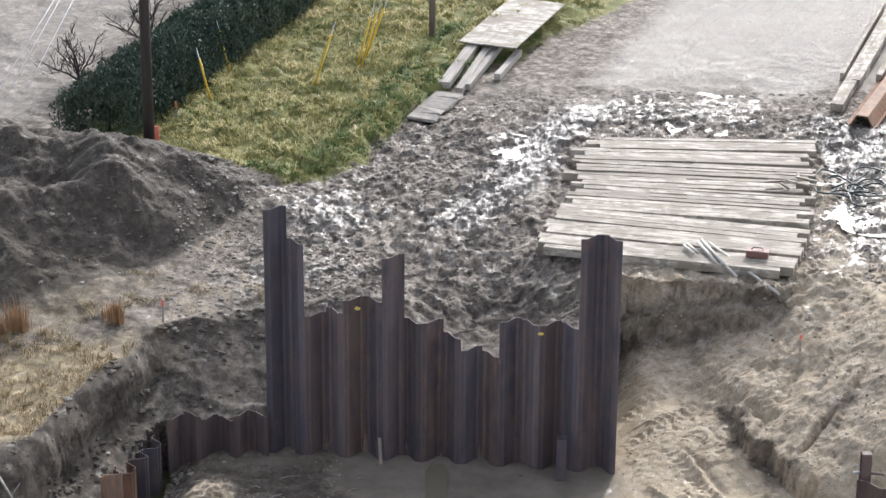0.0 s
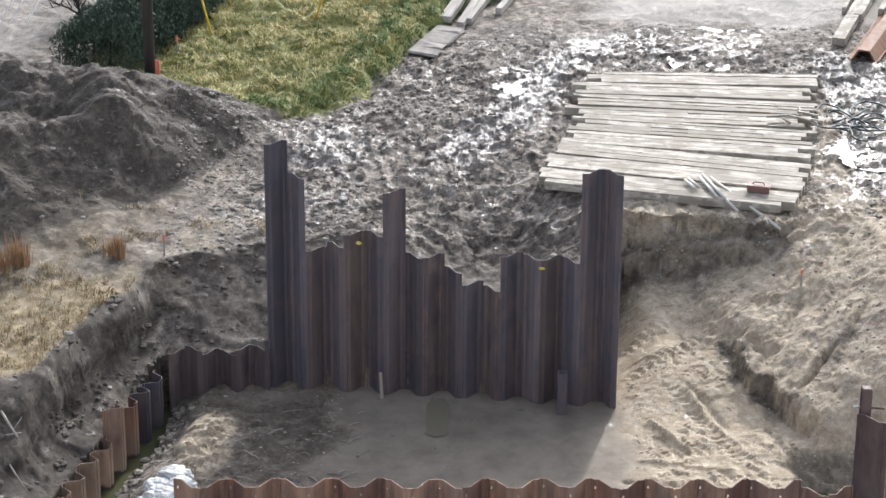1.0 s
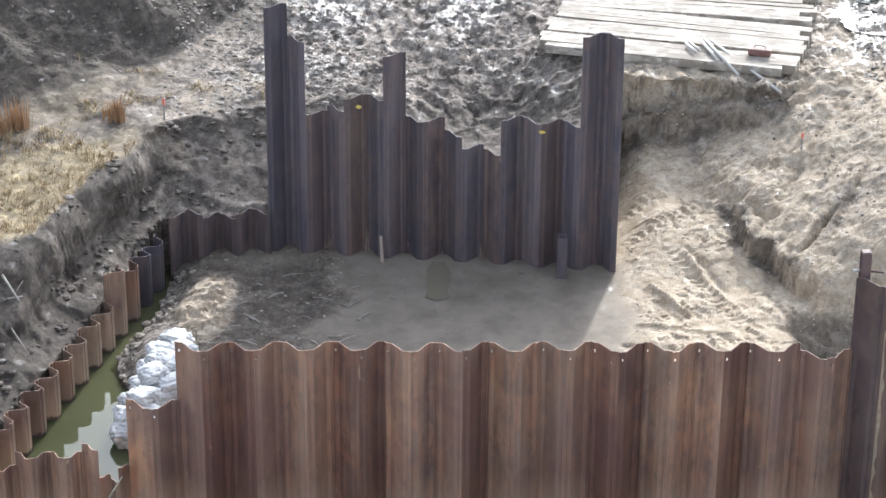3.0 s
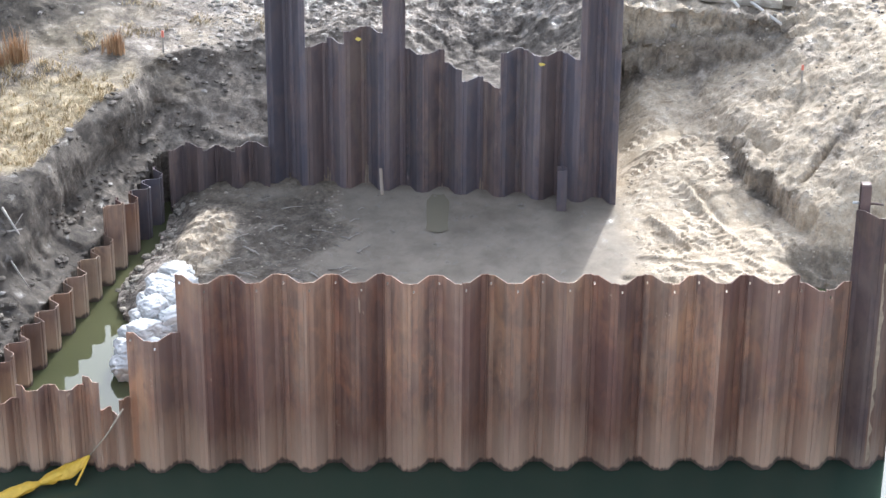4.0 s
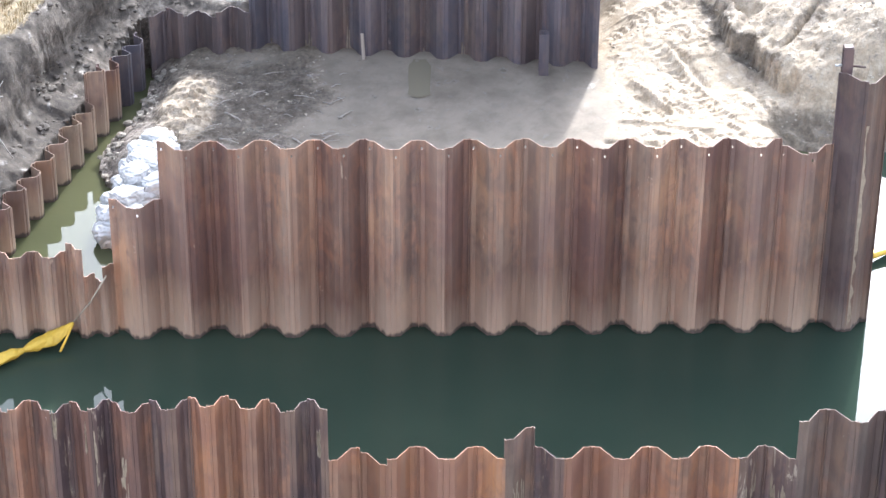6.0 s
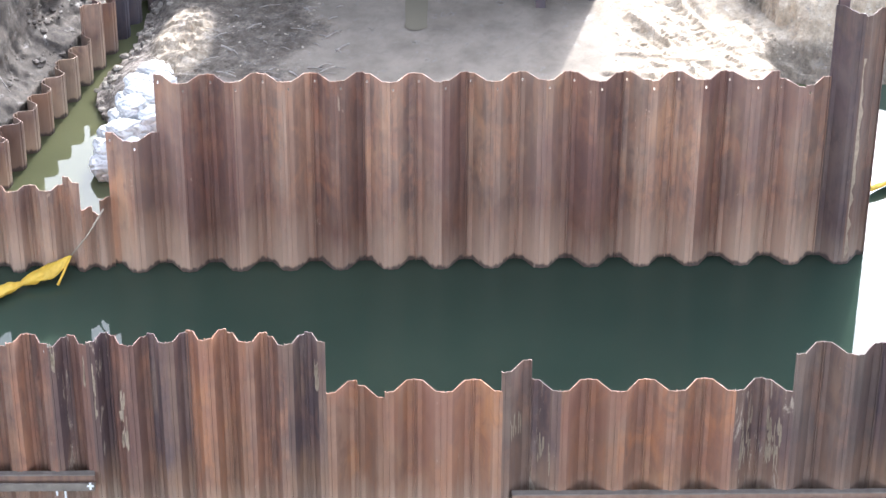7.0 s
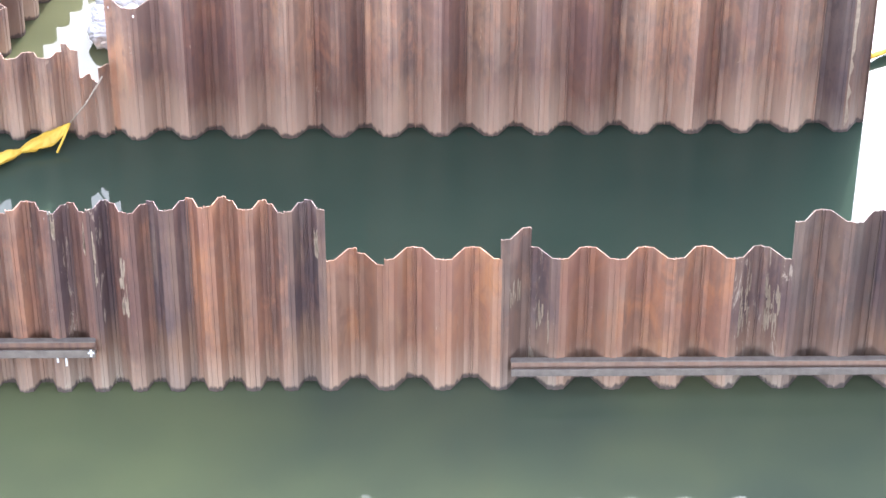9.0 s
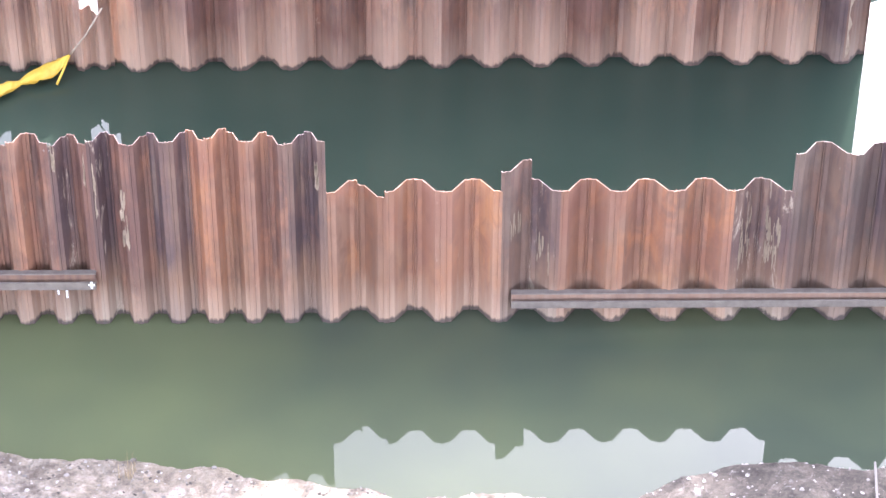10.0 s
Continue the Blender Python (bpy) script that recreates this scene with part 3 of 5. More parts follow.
    bank = 0.3 * smooth(0.2, 3.2, b - y) + 0.52 * smooth(-0.15, 0.30, b - y) - 0.32 + 0.09 * fbm(x, y, 0.7, 4)
    bank = bank + 0.22 * np.exp(-((x - 7.4) / 2.2) ** 2 - ((y - 39.0) / 1.0) ** 2)
    z = np.where(y < 54, np.where(y < b + 0.8, bank - 0.75 * smooth(0, 0.8, y - b), -2.5), z)
    return z


def slabs(x, y, size, turn=0.0, stretch=1.0):
    """Pressed plates and crusts with crisp broken edges, 0 to 1."""
    c, s_ = math.cos(radians(turn)), math.sin(radians(turn))
    n = fbm((x * c + y * s_) / stretch, -x * s_ + y * c, size, 4, 0.6)
    return smooth(-0.05, 0.03, n)


def axis(lo, fine_lo, fine_hi, hi, step):
    inner = np.arange(fine_lo, fine_hi + step / 2, step)
    out, s, v = [], step, fine_hi
    while v < hi:
        s *= 1.35
        v += s
        out.append(min(v, hi))
    back, s, v = [], step, fine_lo
    while v > lo:
        s *= 1.35
        v -= s
        back.append(max(v, lo))
    return np.array(back[::-1] + list(inner) + out)


def build_ground():
    xs = axis(-900, -18.5, 17.5, 900, 0.085)
    ys = np.concatenate([axis(-900, 36.5, 41.6, 41.7, 0.10), np.arange(43, 56.2, 1.6), np.arange(56.3, 79.0, 0.075), axis(78.9, 79.0, 110.0, 1500, 0.13)[1:]])
    X, Y = np.meshgrid(xs, ys)
    Z = ground_height(X, Y)
    # slumped blocks and overhangs on the cut faces
    face = smooth(0.0, 0.5, Y - wall_line(X) - (0.5 + 0.6 * smooth(-8.9, -9.9, X))) * smooth(0.5, -0.2, Y - rim_line(X)) * smooth(-5.8, -6.6, X)
    face = face + 0.45 * smooth(-1.4, -0.9, Y - rim_line(X)) * smooth(0.3, 0.0, Y - rim_line(X)) * smooth(4.6, 5.2, X) * smooth(11.0, 10.4, X)
    run = 0.7 * X + Y
    push = np.where(X < 0, 0.9 * fbm(run * 0.6, Z * 2.0 + 0.25 * run, 1.3, 3, 0.5), 0.55 * fbm(run, Z * 1.6, 2.2, 3, 0.5) + 0.45 * slabs(run, Z * 1.8 + 0.3 * run, 1.4) + 0.10 * fbm(run, Z, 0.5, 2) - 0.2)
    face = face * np.where(X < 0, 0.5, 1.0)
    X, Y = X + face * 0.45 * push * smooth(-8.0, -9.5, X), Y - face * 0.75 * push
    nx, ny = len(xs), len(ys)
    me = bpy.data.meshes.new("ground")
    me.vertices.add(nx * ny)
    me.vertices.foreach_set("co", np.stack([X, Y, Z], -1).ravel())
    i = (np.arange(ny - 1)[:, None] * nx + np.arange(nx - 1)[None]).ravel()
    quads = np.stack([i, i + 1, i + 1 + nx, i + nx], -1)
    me.loops.add(quads.size)
    me.loops.foreach_set("vertex_index", quads.ravel())
    me.polygons.add(len(quads))
    me.polygons.foreach_set("loop_start", np.arange(0, quads.size, 4))
    me.polygons.foreach_set("use_smooth", ((X.ravel()[i] > -15) & (X.ravel()[i] < -6.2) & (Y.ravel()[i] > 57) & (Y.ravel()[i] < 77) & ((X.ravel()[i] < -10.3) | (Y.ravel()[i] > 71.2))))
    me.update()
    x, y, z = X.ravel(), Y.ravel(), Z.ravel()
    wob = fbm(x, y, 1.8, 4)
    rim = rim_line(x)
    turf = smooth(-0.3, 0.5, y - mud_edge(x) + wob * 1.4) * smooth(6.5, 4.0, x - 0.35 * (y - 98))
    hedge_side = np.interp(y, [88, 106], [-11.0, -5.5])
    turf = turf * smooth(-5, -4, x - hedge_side)
    straw = smooth(-0.2, 0.4, y - rim + 0.9 * wob) * smooth(-9.2, -10.6, x + 0.6 * wob) * smooth(73.6, 71.0, y + 2 * wob - 0.2 * (x + 12))
    straw = straw + 0.35 * smooth(-0.2, 0.4, wob) * smooth(-5, -8, x) * smooth(72.5, 74, y) * smooth(79, 76.5, y)
    sand = smooth(75.5, 73.5, y + wob) * smooth(-8.9, -8.2, x) * smooth(56, 57, y) * smooth(2.4, 1.6, z)
    sand = sand * np.where(x < 4.5, 0.75, 1.0) + 0.55 * smooth(11.5, 12.8, x + wob) * smooth(63, 66, y) * smooth(92, 84, y)
    sand = np.maximum(sand, (0.85 - 0.5 * smooth(0.1, 0.3, fbm(x, y, 1.1, 3))) * smooth(4.5, 5.5, x) * smooth(66, 69, y) * smooth(80.5, 78.5, y + 0.8 * wob))
    road = smooth(95.5, 98.5, y + 2.0 * wob) * smooth(4.0, 6.0, x - 0.35 * (y - 98))
    road = np.maximum(road, 0.38 * smooth(-14.8, -16.3, x - 0.22 * (y - 98)) * smooth(88, 92, y + 2 * wob))
    heap = smooth(-0.35, 0.35, y - heap_toe(x) + 0.7 * fbm(x, y, 2.0, 4)) * smooth(72.6, 73.6, y + 0.5 * wob) * smooth(88.6, 87.6, y) * smooth(-5.5, -7, x)
    sand = np.maximum(sand, 0.45 * smooth(-0.3, 0.3, wob) * smooth(-13, -11, x) * smooth(-4.5, -6.5, x) * smooth(73.5, 75.5, y) * smooth(80.5, 78.5, y))
    straw = straw * (1 - 0.85 * heap)
    sand = np.maximum(sand, 0.25 * smooth(-2.2, -0.5, y - heap_toe(x) + wob) * smooth(0.4, -0.2, y - heap_toe(x)) * smooth(-15, -13, x) * smooth(-5.5, -7, x))
    cut = smooth(0.25, -0.1, y - rim + 0.3 * wob) * smooth(4.7, 4.4, x) * np.where(y > wall_line(x) + 0.4, 1.0, 0.0)
    dirt = np.maximum(heap, (0.80 + 0.20 * smooth(-0.1, 0.2, fbm(x, z * 2, 1.3, 3))) * cut * (0.60 + 0.40 * smooth(-9.6, -10.8, x + 0.8 * wob)))
    dirt = np.where(y < 45, 0.42 + 0.15 * wob + 0.50 * smooth(2.6, 4.6, x), dirt)
    dirt = np.maximum(dirt, 0.40 * smooth(-5.6, -7, x) * smooth(71, 72, y) * smooth(0.3, -0.2, y - heap_toe(x)) * smooth(-0.2, 0.25, fbm(x + 6, y, 1.5, 3)))
    sand = sand * (1 - cut)
    dirt = np.maximum(dirt, (0.55 + 0.5 * wob) * smooth(-8.2, -11.0, x + wob) * smooth(72.6, 74.0, y) * smooth(0.5, 0.0, y - heap_toe(x)))
    dirt = np.maximum(dirt, (0.62 + 0.5 * wob) * smooth(-1.0, -3.5, x - hedge_right(y)) * smooth(87.5, 89, y) * smooth(135, 110, y))
    pit_mud = smooth(-2.0, -4.5, x + 1.5 * wob) * smooth(57, 59, y) * smooth(71, 69, y)
    sand = np.where(y < wall_line(x) + 0.4, sand * (1 - 0.55 * pit_mud), sand)
    band = y - rim
    dirt = np.maximum(dirt, 0.7 * smooth(-1.25, -1.0, band + 0.2 * wob) * smooth(-0.02, -0.12, band) * smooth(4.0, 5.0, x) * smooth(11.2, 10.4, x))
    # Dark earth on the drop, which also paints in its shaded face.
    dirt = np.maximum(dirt, 0.9 * smooth(9.4, 10.0, x + 0.4 * wob) * smooth(67.7, 67.2, y + 0.5 * wob) * smooth(56, 57, y))
    # Broken ramp edge darkened with the dirt tone, for the shade on its face.
    scarp = (x - 7.65) * 0.88 + (y - 73.15) * 0.475 + 0.95 * fbm(x, y, 1.5, 5, 0.62)
    dirt = np.maximum(dirt, 1.0 * smooth(-0.65, -0.2, scarp) * smooth(0.55, 0.2, scarp) * smooth(68.0, 69.6, y) * smooth(74.0, 72.6, y) * smooth(-0.35, 0.05, fbm(x + 2, y, 0.8, 3)))
    silt = smooth(-3.6, -4.6, x + 1.2 * fbm(x, y, 2.0, 3))
    silt = (1 - silt) * smooth(5.6, 4.2, x + 0.8 * wob) * smooth(56, 57, y) * np.where(y < wall_line(x) + 0.4, 1.0, 0.0)
    silt = np.maximum(silt, np.exp(-((x + 5.9) / 1.2) ** 2 - ((y - 70.4) / 0.6) ** 2))
    dirt = np.maximum(dirt, 0.8 * smooth(-3.6, -4.6, x + 1.2 * fbm(x, y, 2.0, 3)) * smooth(-9.2, -8.4, x) * smooth(56, 57, y) * np.where(y < wall_line(x) + 0.4, 1.0, 0.0))
    mound = smooth(0.25, 0.6, np.exp(-((x + 7.75) / 0.9) ** 2 - ((y - 66.9) / 2.2) ** 2) + 0.2 * wob)
    dirt = dirt * (1 - mound)
    churn = np.exp(-((x - 7.0) / 1.25) ** 4 - ((y - 95.0) / 1.9) ** 4) + np.exp(-((x - 1.6) / 1.7) ** 2 - ((y - 96.6) / 1.1) ** 2)
    dirt = np.maximum(dirt, 0.85 * churn * smooth(-0.35, 0.1, wob))
    road = road * (1 - 0.9 * np.clip(churn, 0, 1))
    sand = sand * (1 - 0.8 * dirt)
    lane = np.abs(x - np.interp(y, [78, 82, 87, 91, 95], [-3.0, -1.0, 1.6, 2.8, 5.0]))
    wet = (0.10 + 0.22 * smooth(-0.1, 0.25, wob)) * smooth(97, 93, y) * smooth(76, 80, y) * smooth(-8, -6, x) * (1 - turf)
    wet = np.maximum(wet, np.exp(-(lane / 1.3) ** 2) * smooth(80, 84, y) * smooth(97, 94, y))
    wet = np.maximum(wet, 0.85 * np.exp(-((x + 4.9) / 1.7) ** 2 - ((y - 83.2) / 2.6) ** 2))
    wet = np.maximum(wet, 0.75 * np.exp(-((x + 6.0) / 2.0) ** 2 - ((y - 78.6) / 1.2) ** 2))
    wet = np.maximum(wet, 0.42 * smooth(4, 5, x) * smooth(12, 11, x) * smooth(92.3, 93.3, y) * smooth(97, 95.5, y))
    wet = np.maximum(wet, 0.8 * smooth(12.8, 13.6, x) * smooth(79, 81, y) * smooth(95, 93, y))
    sand = np.where(y < 45, (0.38 + 0.5 * wob) * smooth(4.2, 2.6, x), sand)
    sand = np.maximum(sand, 0.8 * mound)
    straw = np.where(y < 45, 0.0, straw)
    for name, v in (("turf", turf), ("straw", straw), ("sand", sand), ("road", road), ("dirt", dirt), ("wet", wet), ("silt", silt)):
        a = me.attributes.new(name, "FLOAT", "POINT")
        a.data.foreach_set("value", np.clip(v, 0, 1).astype(np.float32))
    me.materials.append(GROUND)
    return tagged(new("ground", me), "churned muddy building site ground with sandy pit floor", "ground", kind="structure")


ground = build_ground()


def gz(x, y):
    return float(ground_height(np.array([x]), np.array([y]))[0])


WATER_Z = -0.15


def water_sheet(corners, material, label):
    me = mesh_of("water", [(x, y, 0) for x, y in corners], [tuple(range(len(corners)))], material)
    ob = tagged(new("water", me), label, "water", kind="structure")
    ob.location = (0, 0, WATER_Z)


# the steel walls part the water into basins of unlike murkiness
front_y = lambda x: 45.83 + (x + 2.6) * 0.0168
mid_plan = lambda x: 56.20 + (x + 7.96) * 0.0306
water_sheet([(-300, 36), (300, 36), (300, front_y(300)), (-300, front_y(-300))], WATER_FRONT, "still silty green water before the front wall")
water_sheet([(-300, front_y(-300)), (300, front_y(300)), (300, 66), (10.9, 66), (10.9, mid_plan(10.9)), (-300, mid_plan(-300))], WATER_DEEP, "still deep green water between two steel walls")
water_sheet([(-14.5, mid_plan(-14.5)), (10.9, mid_plan(10.9)), (10.9, 74), (-14.5, 74)], WATER_CHANNEL, "still olive water in the narrow channel")


# ================= sheet-pile walls =================
def z_pile_mesh(name, width, depth, rising, top, bottom, material, flange=0.27, thick=0.022, hole=1, cut=0.0):
    """One Z-shaped pile: half a flange, a sloping web, half a flange, with interlock beads and a lifting hole.
    x runs along the wall, y across it; rising: the web goes away from the viewer."""
    a = width * flange
    s = 1 if rising else -1
    prof = [(-0.012, -s * depth / 2 + 0.03), (0.0, -s * (depth / 2 + 0.028)), (0.055, -s * (depth / 2 + 0.028)), (0.065, -s * depth / 2), (a * 0.40, -s * depth / 2), (a * 0.62, -s * depth / 2), (a, -s * depth / 2),
            (width - a, s * depth / 2), (width - a * 0.62, s * depth / 2), (width - a * 0.40, s * depth / 2), (width - 0.065, s * depth / 2), (width - 0.055, s * (depth / 2 + 0.028)), (width, s * (depth / 2 + 0.028)), (width + 0.012, s * depth / 2 - 0.03)]
    levels = [bottom, top - 1.2, top - 0.27, top - 0.19, top]
    n, m = len(prof), len(levels)
    norm = []
    for i in range(n):
        p, q = Vector(prof[max(i - 1, 0)]), Vector(prof[min(i + 1, n - 1)])
        d = (q - p).normalized()
        norm.append(Vector((-d.y, d.x)))
    verts = []
    for side in (-0.5, 0.5):
        for j, z in enumerate(levels):
            for i, (x, y) in enumerate(prof):
                o = norm[i] * thick * side
                zz = z + (cut * (x / width) if j == m - 1 else 0)
                verts.append((x + o.x, y + o.y, zz))
    idx = lambda side, j, i: side * n * m + j * n + i
    cells = {(i, j) for i in range(n - 1) for j in range(m - 1)}
    if hole:
        cells.discard((4, 2))
    faces = []
    for i, j in sorted(cells):
        f = [(j, i), (j, i + 1), (j + 1, i + 1), (j + 1, i)]
        faces.append([idx(0, *v) for v in f])
        faces.append([idx(1, *v) for v in f][::-1])
        for (e0, e1, nb) in ((f[0], f[1], (i, j - 1)), (f[1], f[2], (i + 1, j)), (f[2], f[3], (i, j + 1)), (f[3], f[0], (i - 1, j))):
            if nb not in cells:
                faces.append([idx(0, *e1), idx(0, *e0), idx(1, *e0), idx(1, *e1)])
    return mesh_of(name, verts, faces, material)


def pile_wall(label, start, along, width, depth, tops, material, bottom=-0.8, first_rising=False, base=0.0, jitter=0.02, holes=False, flange=0.27, other=None):
    """A wall of Z piles from start towards the direction along; tops: height of each pile."""
    d = Vector((along[0], along[1], 0)).normalized()
    wall = thing("sheet_pile_wall", label, "sheet piling", (start[0], start[1], base))
    wall.rotation_euler = (0, 0, math.atan2(d.y, d.x))
    rising = first_rising
    for k, top in enumerate(tops):
        if top is not None:
            t = top - base + random.uniform(-jitter, jitter)
            m = (other or {}).get(k, material)
            me = z_pile_mesh("sheet_pile", width, depth, rising, t, bottom - base, m, flange, cut=random.uniform(-0.012, 0.012), hole=holes)
            ob = part("sheet_pile", me, wall)
            ob.location = (k * width, 0, 0)
            ob.rotation_euler = (0, radians(random.uniform(-0.12, 0.12)), 0)
        rising = not rising
    return wall


# front wall: narrow piles on one side of the notch, wide piles in and beyond it
d_front = (1.0, 0.0168)
n_narrow = 24
tops_a = [4.89 + 0.06 * math.sin(i * 1.7) for i in range(n_narrow)]
tops_a[17], tops_a[18] = 5.00, 5.02
x0 = -2.60 - n_narrow * 0.433
FRONT_WALL = pile_wall("long rust-brown steel sheet-pile wall with narrow folds", (x0, 45.36 + 0.18 + (x0 + 2.6) * 0.0168), d_front, 0.433, 0.34, tops_a, RUST_FRONT, first_rising=True, flange=0.34, other={23: RUST_PURPLE, 22: RUST_PURPLE, 16: RUST_PURPLE, 15: RUST_PURPLE, 12: RUST_SCARRED, 10: RUST_SCARRED, 18: RUST_BRIGHT, 17: RUST_BRIGHT, 19: RUST_BRIGHT})
tops_b = [3.55, 3.44, 3.56, 3.56, 3.56, 3.56, 4.08, 3.56] + [3.56] * 8 + [4.55, 4.53, 4.50, 4.53, 4.53, 4.53, 4.53, 4.5]
NOTCH_WALL = pile_wall("rust-orange steel sheet-pile wall cut low into a notch", (-2.58, 45.36 + 0.22), d_front, 0.6465, 0.44, tops_b, RUST_BRIGHT, first_rising=True, other={6: RUST_GREY, 7: RUST_SCARRED, 14: RUST_SCARRED, 15: RUST_SCARRED, 16: RUST_GREY, 17: RUST_GREY, 18: RUST_GREY, 19: RUST_PURPLE, 20: RUST_GREY})

# middle wall: low narrow piles, a stepped gap, then the long high run and one tall end pile
d_mid = (1.0, 0.0306)


def mid_y(x):
    return 55.73 + (x + 7.96) * 0.0306 + 0.22


tops_c = [1.90, 1.92, 1.90, 1.94, 1.90, 1.92, 1.92, 1.96, 2.34, 2.36, 2.36, 2.36, 2.58]
x0 = -9.43 - len(tops_c) * 0.433
pile_wall("low rust-brown steel sheet-pile wall in murky water", (x0, mid_y(x0)), d_mid, 0.433, 0.29, tops_c, RUST_MIDDLE, flange=0.34)
pile_wall("three short cut-off steel sheet piles", (-9.43, mid_y(-9.43)), d_mid, 0.2533, 0.14, [1.72, 1.58, 2.02], RUST_MIDDLE, first_rising=True, flange=0.34)
tops_d = [3.84, 3.84] + [5.53] * 8 + [5.51] * 8 + [5.47] * 8 + [5.23, 5.30]
pile_wall("high rust-brown steel sheet-pile wall with streaks", (-8.67, mid_y(-8.67)), d_mid, 0.6605, 0.44, tops_d, RUST_MIDDLE, first_rising=False, holes=True, other={k: RUST_FRONT for k in (3, 4, 8, 9, 13, 18, 19, 23)})
END_WALL = pile_wall("tall dark steel end piles rising over the wall", (9.82, mid_y(9.82)), d_mid, 0.6605, 0.44, [7.32, 7.25], RUST_END, first_rising=False, other={1: RUST_GREY})

# tall wall over the pit
d_back = (10.76, -1.19)
tops_e = [8.80, 7.75, 5.36, 5.52, 5.95, 5.96, 7.38, 5.30, 5.36, 4.92, 4.50, 4.34, 5.52, 5.46, 5.50, 5.42, 8.38, 8.38]
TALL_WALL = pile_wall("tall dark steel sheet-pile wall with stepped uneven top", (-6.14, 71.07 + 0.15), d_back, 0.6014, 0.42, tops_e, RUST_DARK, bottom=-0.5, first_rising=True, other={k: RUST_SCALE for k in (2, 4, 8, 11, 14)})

# side wall along the channel, and its short return
d_side = (0.268, 1.0)
tops_f = [1.36 - 0.009 * k + 0.05 * math.sin(2.3 * k) for k in range(21)] + [2.02, 1.97, 1.62, 1.60, 1.56, 1.54, 1.50, 1.48]
pile_wall("rusty steel sheet-pile wall holding back the dirt bank", (-13.25, 56.2), d_side, 0.503, 0.38, tops_f, RUST_SIDE, first_rising=True, jitter=0.05, flange=0.30,
          other={4: RUST_PURPLE, 9: RUST_GREY, 13: RUST_PURPLE, 22: RUST_PURPLE, 23: RUST_PURPLE, 24: RUST_PURPLE, 25: RUST_DARK, 26: RUST_DARK, 27: RUST_DARK, 28: RUST_DARK})
pile_wall("short rusty return of steel sheet piles", (-9.25, 70.70), (3.1, 0.25), 0.517, 0.36, [1.95, 2.06, 1.98, 1.92, 2.08, 2.02], RUST_SCALE, first_rising=True, jitter=0.05)


# ================= paint marks on the piles =================
WHITE_PAINT = plain("white_paint", (0.75, 0.75, 0.72), 0.6, 0.2, 9.0)
YELLOW_PAINT = plain("yellow_paint", (0.62, 0.48, 0.10), 0.6, 0.3, 9.0)


def paint_mark(wall_ob, x, y, z, w, h, material, label):
    """A brushed mark, a thin uneven patch lying on the steel."""
    n = 10
    verts = [(w / 2 * math.cos(6.283 * k / n) * random.uniform(0.7, 1.2), 0, h / 2 * math.sin(6.283 * k / n) * random.uniform(0.7, 1.2)) for k in range(n)]
    verts += [(a, 0.004, c) for a, _, c in verts]
    faces = [tuple(range(n))[::-1], tuple(range(n, 2 * n))] + [(k, (k + 1) % n, n + (k + 1) % n, n + k) for k in range(n)]
    part("paint_mark", mesh_of("paint_mark", verts, faces, material), wall_ob, label).location = (x, y, z)


for x in (4.33, 6.93, 9.53):
    paint_mark(FRONT_WALL, x, -0.205, 4.74, 0.12, 0.07, WHITE_PAINT, "white paint mark")
def scrape(wall_ob, x, z_low, z_high, w, seed):
    """A rubbed pale place: many thin upright slivers lying on the flange."""
    rng = random.Random(seed)
    verts, faces = [], []
    for _ in range(26):
        u, v = rng.uniform(-w / 2, w / 2), rng.uniform(z_low, z_high)
        a, h = rng.uniform(0.008, 0.03), rng.uniform(0.06, 0.30)
        n0 = len(verts)
        ring = [(u + a * math.cos(q) * rng.uniform(0.5, 1.2), v + h * math.sin(q) * rng.uniform(0.6, 1.1)) for q in np.linspace(0, 6.283, 8, endpoint=False)]
        verts += [(c, -0.1865, e) for c, e in ring] + [(c, -0.1815, e) for c, e in ring]
        faces += [tuple(range(n0, n0 + 8))] + [(n0 + k, n0 + (k + 1) % 8, n0 + 8 + (k + 1) % 8, n0 + 8 + k) for k in range(8)]
    part("scrape", mesh_of("scrape", verts, faces, RUBBED), wall_ob, "pale rubbed patch").location = (x, 0, 0)


def web_scrape(wall_ob, index, lo, hi, seed, count=30):
    """Pale scratched slivers on the sloping web of one wide pile."""
    rng = random.Random(seed)
    turn = 1 if index % 2 == 0 else -1
    run, rise = 0.6465 * 0.46, 0.44
    reach = math.hypot(run, rise)
    nx, ny = turn * rise / reach, -run / reach
    verts, faces = [], []
    for _ in range(count):
        u, v = rng.uniform(0.04, 0.96), rng.uniform(lo, hi)
        a, h = rng.uniform(0.008, 0.04) / reach, rng.uniform(0.08, 0.35)
        n0, ring = len(verts), []
        for q in np.linspace(0, 6.283, 8, endpoint=False):
            k = min(1.0, max(0.0, u + a * math.cos(q) * rng.uniform(0.5, 1.2)))
            ring.append((index * 0.6465 + 0.6465 * 0.27 + run * k, turn * (rise * k - rise / 2), v + h * math.sin(q) * rng.uniform(0.6, 1.1)))
        for off in (0.0165, 0.0115):
            verts += [(x + nx * off, y + ny * off, z) for x, y, z in ring]
        faces += [tuple(range(n0, n0 + 8))] + [(n0 + k, n0 + (k + 1) % 8, n0 + 8 + (k + 1) % 8, n0 + 8 + k) for k in range(8)]
    part("scrape", mesh_of("scrape", verts, faces, RUBBED), wall_ob, "pale scratched patch")


